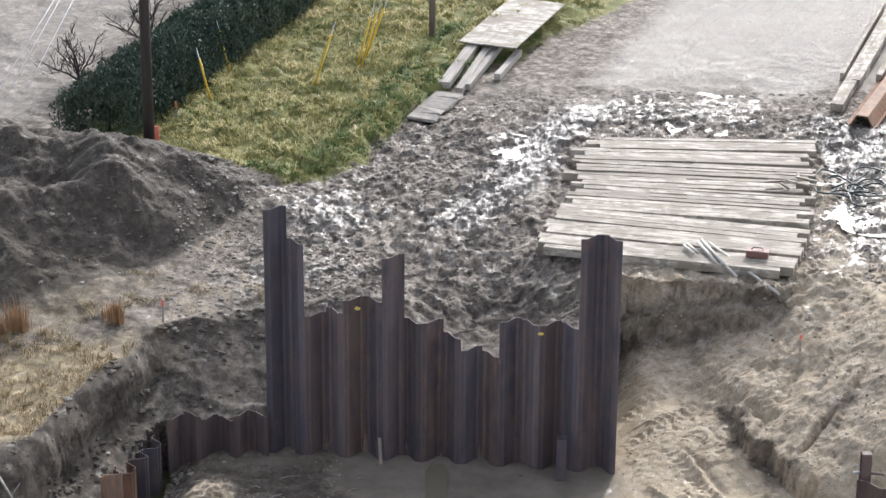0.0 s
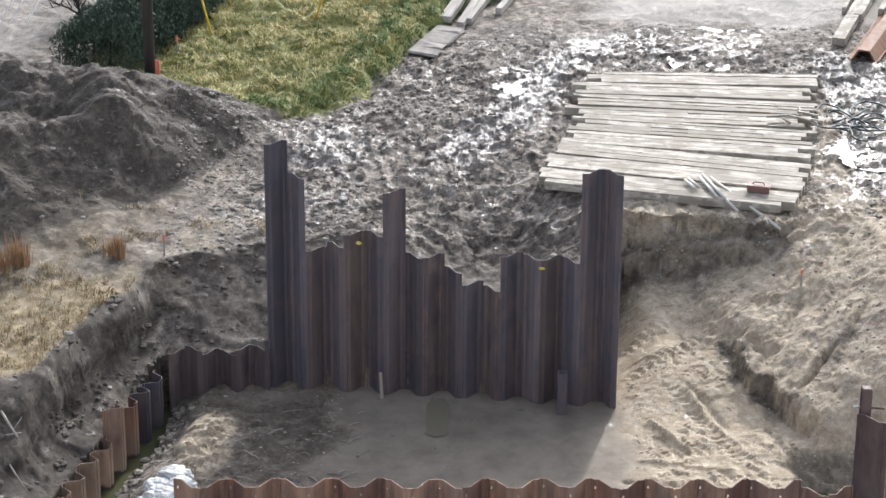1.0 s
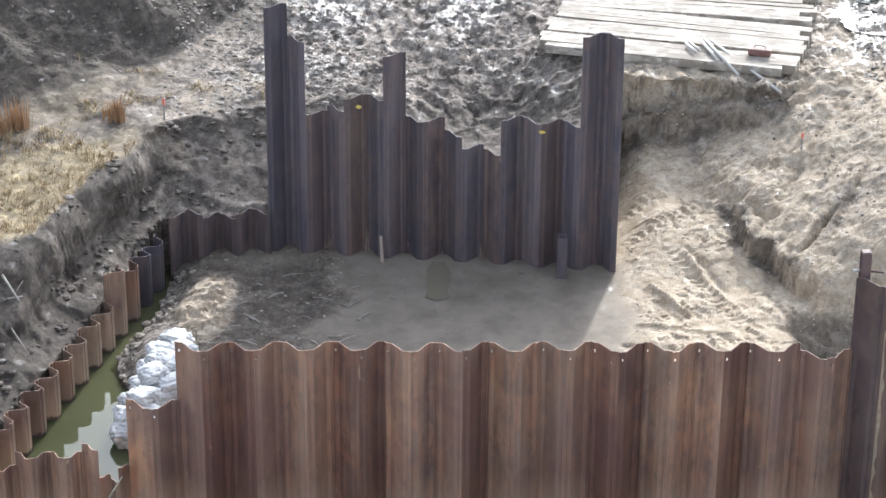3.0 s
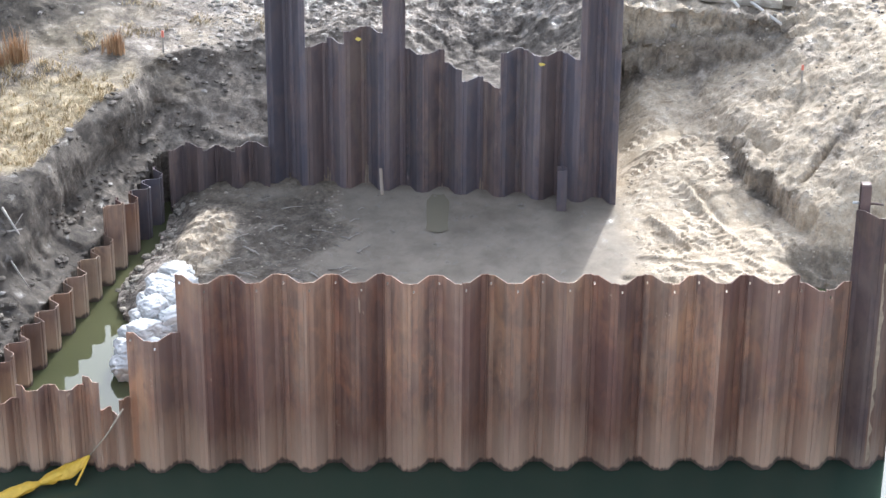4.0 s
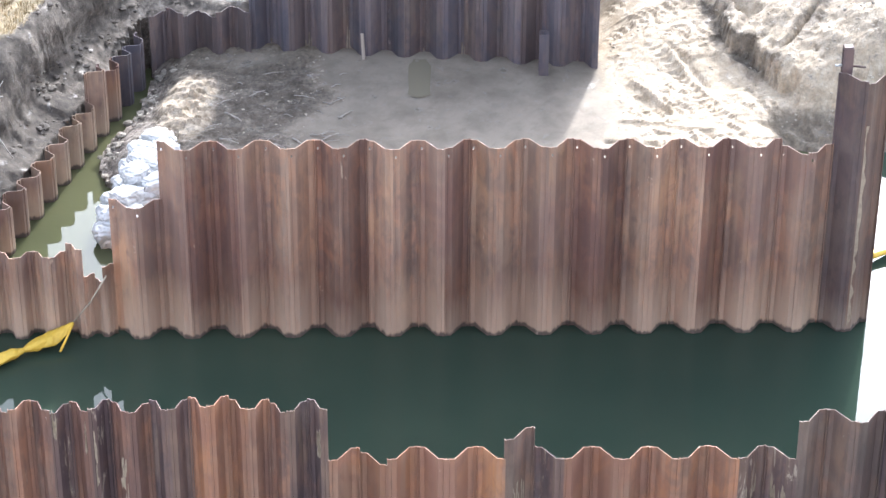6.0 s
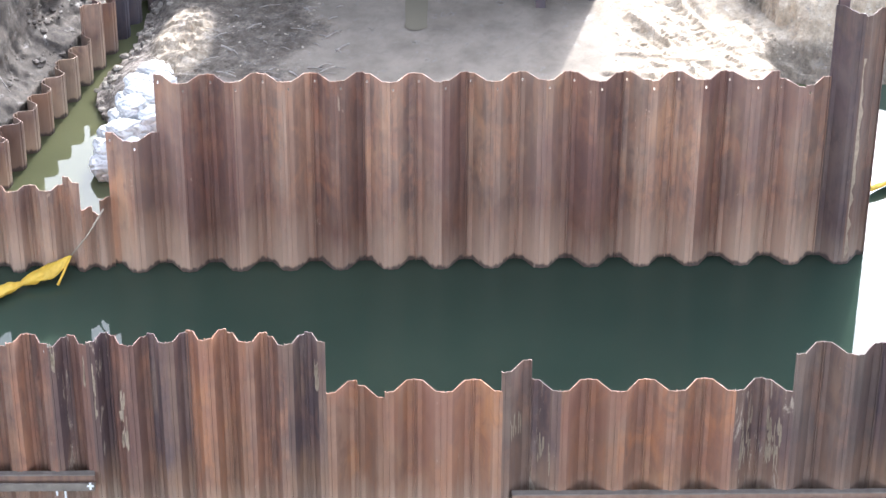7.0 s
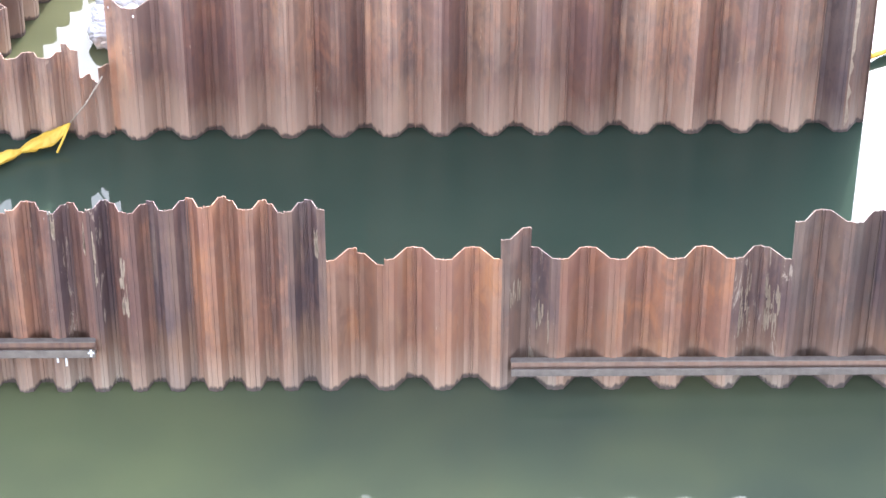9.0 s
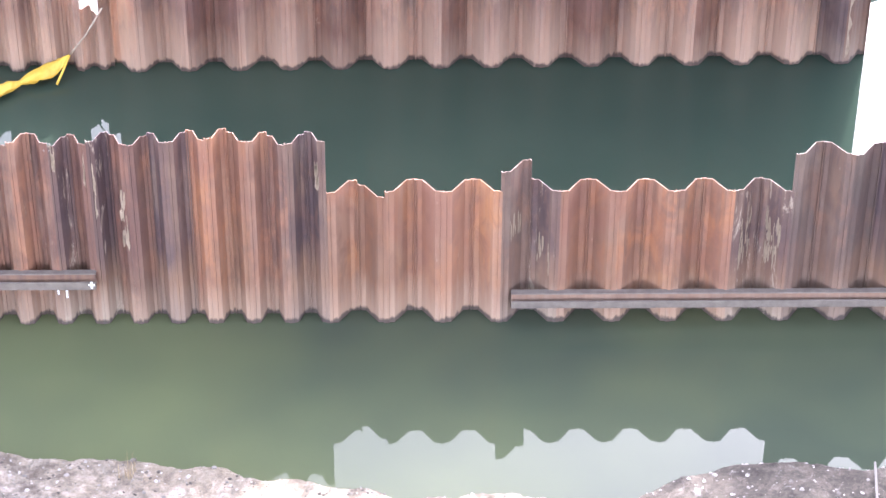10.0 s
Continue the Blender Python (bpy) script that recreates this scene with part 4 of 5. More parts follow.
RUBBED = plain("rubbed_pale_steel", (0.37, 0.285, 0.20), 0.7, 0.4, 8.0)
bm = bmesh.new()
rows = []
for k in range(24):
    z = 0.05 + 0.26 * k
    u, w = 0.62 + random.uniform(-0.03, 0.02), 0.20 + random.uniform(-0.05, 0.02)
    rows.append([bm.verts.new((u, -0.2385, z)), bm.verts.new((u + w, -0.2385, z))])
for lower, upper in zip(rows, rows[1:]):
    bm.faces.new((lower[0], lower[1], upper[1], upper[0]))
solid = bmesh.ops.extrude_face_region(bm, geom=list(bm.faces))
bmesh.ops.translate(bm, vec=(0, 0.006, 0), verts=[v for v in solid["geom"] if isinstance(v, bmesh.types.BMVert)])
part("rubbed_strip", from_bm("rubbed_strip", bm, RUBBED), END_WALL, "pale rubbed edge").location = (0.0, 0.0, 0.0)
for x, lo, hi, w in ((-8.58, 4.25, 4.75, 0.14), (-7.74, 2.8, 4.2, 0.14), (-7.11, 2.1, 3.6, 0.13), (-7.88, 3.9, 4.4, 0.05), (-2.80, 3.7, 4.2, 0.06)):
    scrape(FRONT_WALL, x - FRONT_WALL.location.x, lo, hi, w, int(-x * 10))
for k, lo, hi, n in ((14, 1.5, 2.6, 34), (15, 1.5, 2.6, 40), (6, 2.3, 2.7, 10), (7, 1.4, 2.0, 12)):
    web_scrape(NOTCH_WALL, k, lo, hi, 40 + k, n)
for x, z in ((2.85, 5.72), (8.45, 5.22)):
    paint_mark(TALL_WALL, x, -0.25, z, 0.20, 0.12, YELLOW_PAINT, "yellow paint mark")

# ================= wales and post =================
def wale(x_from, x_to, z_low, z_high, label):
    length = x_to - x_from
    beam = thing("wale_beam", label, "beam", (x_from, 45.36 + (x_from + 2.6) * 0.0168 - 0.16, z_low))
    beam.rotation_euler = (0, 0, math.atan(0.0168))
    h = z_high - z_low
    me = from_bm("face_plate", box_bm(length, 0.05, h * 0.62, 0.006, 0.004, 6), BEAM_STEEL)
    part("face_plate", me, beam).location = (length / 2, -0.13, 0)
    me = from_bm("web", box_bm(length, 0.05, h * 0.9, 0.004), RUST_PURPLE)
    part("web", me, beam).location = (length / 2, 0.03, 0.0)
    me = from_bm("bottom_flange", box_bm(length, 0.24, 0.03, 0.004), BEAM_STEEL)
    part("bottom_flange", me, beam).location = (length / 2, 0.0, 0.0)
    me = from_bm("top_flange", box_bm(length, 0.16, 0.035, 0.006, 0.004, 6), BEAM_STEEL)
    part("top_flange", me, beam).location = (length / 2, 0.09, h - 0.035)
    return beam


left_wale = wale(-13.0, -7.83, 1.08, 1.42, "grey-brown steel wale beam fixed along the sheet piles")
hanger = part("hanger", from_bm("hanger", box_bm(0.24, 0.04, 0.05, 0.008), BEAM_STEEL), left_wale, "pale bracket under the beam")
hanger.location = (4.40, -0.05, -0.05)
for x, h, z in ((-0.10, 0.16, -0.15), (0.09, 0.26, -0.25)):
    part("strap", from_bm("strap", box_bm(0.045, 0.03, h, 0.006), WHITE_PAINT), hanger, "white strap").location = (x, 0, z)
for w, h, z in ((0.05, 0.20, 0.05), (0.15, 0.05, 0.125)):
    part("chalk_mark", from_bm("chalk_mark", box_bm(w, 0.008, h, 0.002), WHITE_PAINT), left_wale, "white painted cross mark").location = (5.08, -0.162, z)
wale(1.56, 13.0, 0.48, 0.78, "long grey steel wale beam along the sheet piles above water")

# ================= timber mats =================
def timber_mesh(name, length, width, height, material, jitter=0.008):
    return from_bm(name, box_bm(length, width, height, 0.010, jitter, 5), material)


for k in range(9):
    f = k / 8
    cx, cy = 6.60 + f * 2.10, 79.62 + f * 10.5
    turn = -15.5 + 14.0 * f + random.uniform(-0.9, 0.9)
    mat = thing("timber_mat", "weathered grey timber crane mat lying on mud", "timber mat", (cx + random.uniform(-0.22, 0.22), cy + random.uniform(-0.05, 0.05), 3.70 + 0.01 * k), "timber mats")
    mat.rotation_euler = (radians(random.uniform(-0.9, 0.9)), radians(random.uniform(-0.4, 0.4)), radians(turn))
    widths = [random.choice((0.30, 0.38, 0.46)) for _ in range(random.choice((3, 3, 4)))]
    span = 1.24 / sum(widths)
    at = -0.62
    for w in widths:
        w *= span
        length = random.choice((8.9, 8.7, 8.75, 8.5, 8.0)) + random.uniform(-0.12, 0.12)
        ob = part("timber", timber_mesh("timber", length, w - random.uniform(0.004, 0.028), 0.30, MAT_WOOD, 0.013), mat)
        ob.location = (random.uniform(-0.22, 0.22), at + w / 2, random.uniform(-0.025, 0.015))
        ob.rotation_euler = (radians(random.uniform(-1.6, 1.6)), 0, radians(random.uniform(-0.35, 0.35)))
        at += w

# ================= pole, hedge block =================
pole = thing("utility_pole", "dark tarred wooden utility pole beside the spoil heap", "utility pole", (-11.6, 86.7, gz(-11.6, 86.7)))
part("shaft", tube_mesh("shaft", [(0, 0, -0.5), (0, 0, 5), (0, 0, 12)], 0.21, POLE_WOOD, 14, 0.8), pole)
pole = thing("utility_pole", "pale grey wooden utility pole on the grass verge", "utility pole", (-1.59, 102.2, gz(-1.59, 102.2)))
part("shaft", tube_mesh("shaft", [(0, 0, -0.5), (0, 0, 4), (0, 0, 9)], 0.14, PALE_POLE, 12, 0.85), pole)


# ================= stuff: clods, stones, grass =================
def lump_mesh(name, spots, material, sides=6):
    """Many small broken lumps in one mesh; spots: x, y, z, size."""
    rng = np.random.RandomState(len(spots) + 3)
    ring = np.array([(math.cos(a), math.sin(a)) for a in np.linspace(0, 2 * math.pi, sides, endpoint=False)])
    verts, faces = [], []
    for x, y, z, r in spots:
        n0 = len(verts)
        sq, turn = rng.uniform(0.55, 1.0), rng.uniform(0, math.pi)
        c, s_ = math.cos(turn), math.sin(turn)
        for level, rad in ((-0.35, 0.85), (0.30, 0.95), (0.72, 0.5)):
            for (u, v) in ring:
                k = rng.uniform(0.7, 1.2)
                px, py = u * rad * r * k, v * rad * r * k * sq
                verts.append((x + px * c - py * s_, y + px * s_ + py * c, z + r * 0.55 * (level + rng.uniform(-0.14, 0.14))))
        for lv in range(2):
            for k in range(sides):
                a, b = n0 + lv * sides + k, n0 + lv * sides + (k + 1) % sides
                faces.append((a, b, b + sides, a + sides))
        faces.append(tuple(n0 + 2 * sides + k for k in range(sides)))
    return mesh_of(name, verts, faces, material)


def scatter(n, x0, x1, y0, y1, keep, size, seed, sink=0.3):
    rng = np.random.RandomState(seed)
    x, y = rng.uniform(x0, x1, n), rng.uniform(y0, y1, n)
    m = keep(x, y, rng)
    x, y = x[m], y[m]
    r = size[0] + (size[1] - size[0]) * rng.rand(len(x)) ** 3
    z = ground_height(x, y) - 0 * r
    return list(zip(x, y, z + r * (0.25 - sink), r))


def stone_material(name, a, b):
    N = Nodes(name)
    c = N.ramp(N.island(), (0.0, a), (1.0, b))
    n = N.noise(14.0, 4, 0.6)
    return N.done(N.mix(N.ramp(n, (0.35, 0.5), (0.6, 0.0)), c, tuple(v * 0.6 for v in a)), 0.9, n, 0.5, 0.02)


CLOD = stone_material("clods", (0.055, 0.045, 0.036), (0.125, 0.104, 0.081))
RUBBLE = stone_material("rubble", (0.16, 0.14, 0.12), (0.48, 0.44, 0.39))
SHORE_STONE = stone_material("shore_stones", (0.10, 0.088, 0.070), (0.40, 0.35, 0.28))
MUDCLOD = stone_material("mud_clods", (0.055, 0.046, 0.038), (0.36, 0.32, 0.27))
SANDCLOD = stone_material("sand_clods", (0.30, 0.25, 0.19), (0.48, 0.42, 0.335))

on_mud = lambda x, y, rng: (y > rim_line(x) - 0.1) & (y < np.minimum(mud_edge(x), 97)) & (rng.rand(len(x)) < 0.35 + 0.65 * (fbm(x, y, 2.5, 3) > 0)) & ~((x > 1.9) & (x < 13.2) & (y > 78.2) & (y < 92))
tagged(new("clods", lump_mesh("clods", scatter(26000, -10, 16, 74, 97, on_mud, (0.025, 0.15), 5, 0.45), MUDCLOD)), "scattered dark clods of churned mud", "clods", kind="stuff")
on_heap = lambda x, y, rng: (y < 88.2) & (y > heap_toe(x) + 0.2) & (rng.rand(len(x)) < 0.3 + 0.7 * (fbm(x, y, 1.6, 3) > 0.05))
tagged(new("rubble", lump_mesh("rubble", scatter(120, -20, -5, 76, 88, on_heap, (0.03, 0.17), 6), RUBBLE)), "pale broken stones on the spoil heap", "rubble", kind="stuff")
tagged(new("clods", lump_mesh("clods", scatter(3600, -20, -6, 74, 88, on_heap, (0.025, 0.17), 16, 0.75), CLOD)), "dark earth clods on the spoil heap", "clods", kind="stuff")
tail = lambda x, y, rng: rng.rand(len(x)) < np.exp(-((y - 85.6 + 0.25 * (x + 9)) / 0.9) ** 2)
tagged(new("rubble", lump_mesh("rubble", scatter(150, -11, -5.5, 83.5, 88, tail, (0.03, 0.17), 36), RUBBLE)), "pale stones along the heap's tail by the verge", "rubble", kind="stuff")
on_face = lambda x, y, rng: (y > wall_line(x) + 0.9) & (y < rim_line(x) + 0.2) & (x < -6)
tagged(new("clods", lump_mesh("clods", scatter(4200, -16, -6, 56, 77, on_face, (0.03, 0.17), 7), CLOD)), "dark clods on the eroded bank face", "clods", kind="stuff")
tagged(new("rubble", lump_mesh("rubble", scatter(110, -16, -6, 56, 77, on_face, (0.04, 0.22), 8), RUBBLE)), "pale stones on the eroded bank face", "rubble", kind="stuff")
in_pit = lambda x, y, rng: (ground_height(x, y) > 0.3) & ((x > 4.6) | ((x < -3.8) & (y < wall_line(x) - 0.3))) & (rng.rand(len(x)) < 0.15 + 0.85 * (fbm(x, y, 1.8, 3) > 0.12))
tagged(new("clods", lump_mesh("clods", scatter(9000, -8.8, 16, 57, 78, in_pit, (0.012, 0.075), 9), SANDCLOD)), "sandy clods on the pit floor and ramp", "clods", kind="stuff")
tagged(new("rubble", lump_mesh("rubble", scatter(1300, 6.5, 16.5, 70, 96, lambda x, y, rng: (ground_height(x, y) > 2.2) & ~((x < 13.2) & (y > 78.2)), (0.02, 0.09), 10), MUDCLOD)), "sandy lumps along the haul way", "clods", kind="stuff")
on_shore = lambda x, y, rng: np.abs(x - sand_edge(y) - 0.25) < 0.55 * rng.rand(len(x)) + 0.1
tagged(new("rubble", lump_mesh("rubble", scatter(950, -10.6, -7.5, 58, 70.5, on_shore, (0.03, 0.22), 13), SHORE_STONE)), "pale stones along the channel's shore", "rubble", kind="stuff")
on_bank = lambda x, y, rng: ground_height(x, y) > 0.03
tagged(new("rubble", lump_mesh("rubble", scatter(1500, -11, 11, 36.6, 40.8, on_bank, (0.012, 0.075), 11), RUBBLE)), "small stones on the near bank", "rubble", kind="stuff")
tagged(new("clods", lump_mesh("clods", scatter(1500, -11, 11, 36.6, 40.8, on_bank, (0.012, 0.06), 12), CLOD)), "earth crumbs on the near bank", "clods", kind="stuff")


def blades_mesh(name, spots, material, height, spread, lean, count, width):
    """Tufts of thin bent blades, two triangles each."""
    rng = np.random.RandomState(len(spots))
    verts, faces = [], []
    for x, y, z, k in spots:
        way = rng.uniform(0, 2 * math.pi)
        for _ in range(count):
            a = way + rng.normal(0, 0.9)
            bx, by = x + rng.normal(0, spread), y + rng.normal(0, spread)
            h, l = height * k * rng.uniform(0.6, 1.3), lean * k * rng.uniform(0.3, 1.4)
            w = width * rng.uniform(0.6, 1.4)
            sx, sy = -math.sin(a) * w, math.cos(a) * w
            dx, dy = math.cos(a) * l, math.sin(a) * l
            n0 = len(verts)
            verts += [(bx - sx, by - sy, z - 0.03), (bx + sx, by + sy, z - 0.03),
                      (bx + dx * 0.4 + sx * 0.7, by + dy * 0.4 + sy * 0.7, z + h * 0.7), (bx + dx * 0.4 - sx * 0.7, by + dy * 0.4 - sy * 0.7, z + h * 0.7),
                      (bx + dx, by + dy, z + h)]
            faces += [(n0, n0 + 1, n0 + 2, n0 + 3), (n0 + 3, n0 + 2, n0 + 4)]
    return mesh_of(name, verts, faces, material)


def leaf_material(name, *stops):
    N = Nodes(name)
    patch = N.math("MULTIPLY", N.math("SUBTRACT", N.mix(0.5, N.noise(0.8, 3, 0.5), N.noise(2.4, 4, 0.6)), 0.5), 3.0)
    return N.done(N.ramp(N.math("ADD", N.math("MULTIPLY", N.island(), 0.5), N.math("ADD", patch, 0.25)), *stops), 0.7, None, spec=0.25)


VERGE = leaf_material("verge_grass", (0.0, (0.085, 0.120, 0.03)), (0.35, (0.25, 0.235, 0.065)), (0.7, (0.50, 0.42, 0.17)), (1.0, (0.68, 0.57, 0.33)))
STRAW = leaf_material("dry_grass", (0.0, (0.15, 0.105, 0.055)), (0.5, (0.33, 0.245, 0.13)), (1.0, (0.54, 0.43, 0.27)))
RUSSET = leaf_material("russet_grass", (0.0, (0.22, 0.12, 0.06)), (1.0, (0.42, 0.26, 0.14)))
HEDGE = leaf_material("hedge_leaves", (0.0, (0.026, 0.044, 0.032)), (0.5, (0.055, 0.080, 0.056)), (1.0, (0.11, 0.135, 0.092)))


def tufts(n, x0, x1, y0, y1, keep, seed):
    rng = np.random.RandomState(seed)
    x, y = rng.uniform(x0, x1, n), rng.uniform(y0, y1, n)
    m = keep(x, y, rng)
    x, y = x[m], y[m]
    return list(zip(x, y, ground_height(x, y), rng.uniform(0.6, 1.3, len(x))))


def shade_and_green_strip(x, y):
    """Dark green blades painting the pole's shadow, and fresh grass by the mud."""
    lane = np.abs(x - np.interp(y, [88, 90, 94.2, 100.2, 108], [-5.6, -4.9, -3.5, -1.75, 0.6])) < 0.45 + 0.3 * fbm(x, y, 1.2, 2)
    return lane | ((y < mud_edge(x) + 2.0 + 2.0 * fbm(x, y, 1.6, 3)) & (x > -8.2))


on_verge = lambda x, y, rng: (y > mud_edge(x) + 0.8 * fbm(x, y, 1.8, 4)) & (x > hedge_right(y) - 0.3) & (x < 4.5 + 0.35 * (y - 98)) & (rng.rand(len(x)) < 0.55 + 0.6 * fbm(x, y, 1.2, 3))
tagged(new("grass", blades_mesh("grass", tufts(20000, -13, 6, 85, 112, lambda x, y, rng: on_verge(x, y, rng) & ~(shade_and_green_strip(x, y) & (rng.rand(len(x)) < 0.8)), 21), VERGE, 0.17, 0.08, 0.34, 5, 0.018)), "rough green and yellowed grass on the verge", "grass", kind="stuff")
FRESH_AND_SHADE = leaf_material("fresh_and_shade_grass", (0.0, (0.050, 0.095, 0.025)), (0.5, (0.110, 0.165, 0.045)), (1.0, (0.26, 0.28, 0.09)))
on_green = lambda x, y, rng: on_verge(x, y, rng) & shade_and_green_strip(x, y)
tagged(new("grass", blades_mesh("grass", tufts(16000, -9, 3, 85, 104, on_green, 24), FRESH_AND_SHADE, 0.13, 0.07, 0.22, 5, 0.016)), "fresh green grass by the mud and along the pole's painted shadow", "grass", kind="stuff")
on_straw = lambda x, y, rng: (y > rim_line(x) + 0.15 * rng.rand(len(x))) & (x < -9.3) & (y < 73.1 - 0.25 * (x + 12)) & (rng.rand(len(x)) < 0.55 + 0.8 * fbm(x, y, 1.4, 3))
tagged(new("dry_grass", blades_mesh("dry_grass", tufts(5200, -19, -9, 58, 76, on_straw, 22), STRAW, 0.17, 0.07, 0.20, 6, 0.014)), "pale dry grass over the bank's edge", "grass", kind="stuff")
on_tail = lambda x, y, rng: (y > rim_line(x) + 0.2) & (fbm(x, y, 1.1, 3) > 0.12)
tagged(new("dry_grass", blades_mesh("dry_grass", tufts(1500, -13, -6, 73.5, 78, on_tail, 23), STRAW, 0.10, 0.08, 0.18, 4, 0.012)), "flattened straw on dried mud", "grass", kind="stuff")
for x, y, h in ((-14.3, 73.4, 0.85), (-11.25, 74.2, 0.6), (-14.9, 73.0, 0.6)):
    spots = [(x + random.gauss(0, 0.16), y + random.gauss(0, 0.12), gz(x, y), random.uniform(0.7, 1.2)) for _ in range(40)]
    tagged(new("russet_grass", blades_mesh("russet_grass", spots, RUSSET, h, 0.05, 0.16, 5, 0.012)), "tall russet dead grass tuft on the bank", "grass", "russet tufts")
spots = [(-6.62 + random.gauss(0, 0.09), 39.7 + random.gauss(0, 0.06), gz(-6.6, 39.7), random.uniform(0.5, 1.3)) for _ in range(9)]
tagged(new("dead_weed", blades_mesh("dead_weed", spots, STRAW, 0.5, 0.03, 0.12, 3, 0.006)), "thin dry weed standing on the near bank", "weed")


def build_hedge():
    hedge = thing("hedge", "dense dark evergreen hedge along the grass verge", "hedge", (0, 0, 0))
    rng = np.random.RandomState(31)
    n = 90000
    y = rng.uniform(90.2, 112, n)
    u = rng.uniform(-1, 1, n)
    # shell-heavy filling of a rounded, lumpy section
    ang = rng.uniform(0, math.pi, n)
    rad = 1 - 0.35 * rng.rand(n) ** 2
    lump = 1 + 0.22 * fbm(y, ang * 2.2, 0.9, 4)
    across = np.cos(ang) * 1.55 * rad * lump
    up = (0.25 + np.sin(ang) ** 0.7 * 2.25 * rad * lump) * (0.75 + 0.25 * rng.rand(n) ** 0.4)
    y = y + np.where(y < 92, -0.8 * np.sqrt(np.clip(1 - (up / 2.8) ** 2, 0, 1)) * rng.rand(n), 0)
    x = hedge_right(y) - 1.55 + across
    z = ground_height(x, y) + np.where(rng.rand(n) < 0.25, rng.rand(n) * up, up)
    verts, faces = [], []
    for k in range(n):
        p = Vector((x[k], y[k], z[k]))
        a = (Vector(rng.normal(0, 0.55, 3)) + Vector((0, 0, 0.9))).normalized() * 0.10
        b = Vector(rng.normal(0, 1, 3)).normalized() * 0.032
        n0 = len(verts)
        verts += [p - a, p + b, p + a, p - b]
        faces.append((n0, n0 + 1, n0 + 2, n0 + 3))
    part("foliage", mesh_of("foliage", verts, faces, HEDGE), hedge)
    for k in range(12):
        yy = 91 + k * 1.7
        xx = hedge_right(yy) - 1.6 + random.uniform(-0.4, 0.4)
        g = gz(xx, yy)
        part("stem", tube_mesh("stem", [(xx, yy, g - 0.2), (xx + 0.1, yy, g + 0.8), (xx + 0.2, yy + 0.1, g + 1.7)], 0.06, POLE_WOOD, 6, 0.5), hedge)
    return hedge


build_hedge()


def bare_shrub(x, y, size, seed, label):
    rnd = random.Random(seed)
    shrub = thing("bare_shrub", label, "shrub", (x, y, gz(x, y)), "bare shrubs")
    branches = []

    def grow(p, d, length, r, level):
        pts, q = [p], p
        for _ in range(4):
            d = (d + Vector((rnd.gauss(0, 0.22), rnd.gauss(0, 0.22), rnd.gauss(0.05, 0.12)))).normalized()
            q = q + d * (length / 4)
            pts.append(q)
        branches.append((pts, r))
        if level:
            for _ in range(rnd.randint(2, 4)):
                k = rnd.randint(1, 4)
                grow(pts[k], (d + Vector((rnd.gauss(0, 0.7), rnd.gauss(0, 0.7), rnd.gauss(0.1, 0.3)))).normalized(), length * rnd.uniform(0.5, 0.75), r * 0.6, level - 1)

    for _ in range(5):
        grow(Vector((rnd.gauss(0, 0.1), rnd.gauss(0, 0.1), -0.1)), Vector((rnd.gauss(0, 0.5), rnd.gauss(0, 0.4), 1)).normalized(), size, 0.05, 3)
    for pts, r in branches:
        if r > 0.025:
            part("branch", tube_mesh("branch", pts, r, POLE_WOOD, 5, 0.5), shrub)
    verts, faces = [], []
    for pts, r in branches:
        if r <= 0.025:
            me_pts = pts
            for a, b in zip(me_pts, me_pts[1:]):
                n0 = len(verts)
                o = Vector((r, 0, 0)), Vector((-r * 0.5, r * 0.8, 0)), Vector((-r * 0.5, -r * 0.8, 0))
                verts += [a + v for v in o] + [b + v for v in o]
                faces += [(n0, n0 + 1, n0 + 4, n0 + 3), (n0 + 1, n0 + 2, n0 + 5, n0 + 4), (n0 + 2, n0, n0 + 3, n0 + 5)]
    tagged(part("twigs", mesh_of("twigs", verts, faces, POLE_WOOD), shrub), kind="stuff")


bare_shrub(-15.6, 96.6, 1.5, 3, "leafless dark shrub beside the gravel")
bare_shrub(-13.6, 101.5, 1.9, 5, "leafless dark shrub behind the hedge")
bare_shrub(-18.3, 90.0, 1.1, 9, "small leafless bush beside the gravel")

# ================= overhead wires =================
for xa, xb in ((-15.00, -15.46), (-14.85, -15.03), (-14.38, -14.43)):
    k = (xa - xb) / 18.4
    wire = tagged(new("overhead_wire", tube_mesh("overhead_wire", [(xb + 5.1 * k, 78.0, 10.0), (xa, 91.3, 10.0), (xa + 60 * k, 151, 11.5)], 0.011, WIRE, 6)), "thin bare overhead wire", "wire", "overhead wires")

# ================= yellow guy guards, stakes =================
for (ax, ay, az), (bx, by, bz) in (((-9.70, 97.73, 4.2), (-10.08, 97.73, 5.94)), ((-10.06, 93.74, 4.2), (-10.47, 93.74, 6.05)), ((-6.17, 95.78, 4.2), (-5.47, 95.78, 6.44)),
                                   ((-4.62, 98.32, 4.2), (-4.01, 98.32, 6.41)), ((-4.45, 98.32, 4.2), (-3.74, 98.32, 6.60)), ((-4.29, 99.21, 4.2), (-3.50, 99.21, 6.50))):
    a, b = Vector((ax, ay, gz(ax, ay) - 0.1)), Vector((bx, by, bz))
    guard = thing("guy_wire_guard", "yellow plastic guard sleeve on a slanting guy wire", "guy guard", a, "guy guards")
    d = b - a
    part("sleeve", tube_mesh("sleeve", [d * 0.02, d * 0.5, d], 0.042, YELLOW, 8), guard)
    part("guy_wire", tube_mesh("guy_wire", [d * 0.0, d * 1.25], 0.012, WIRE, 5), guard)


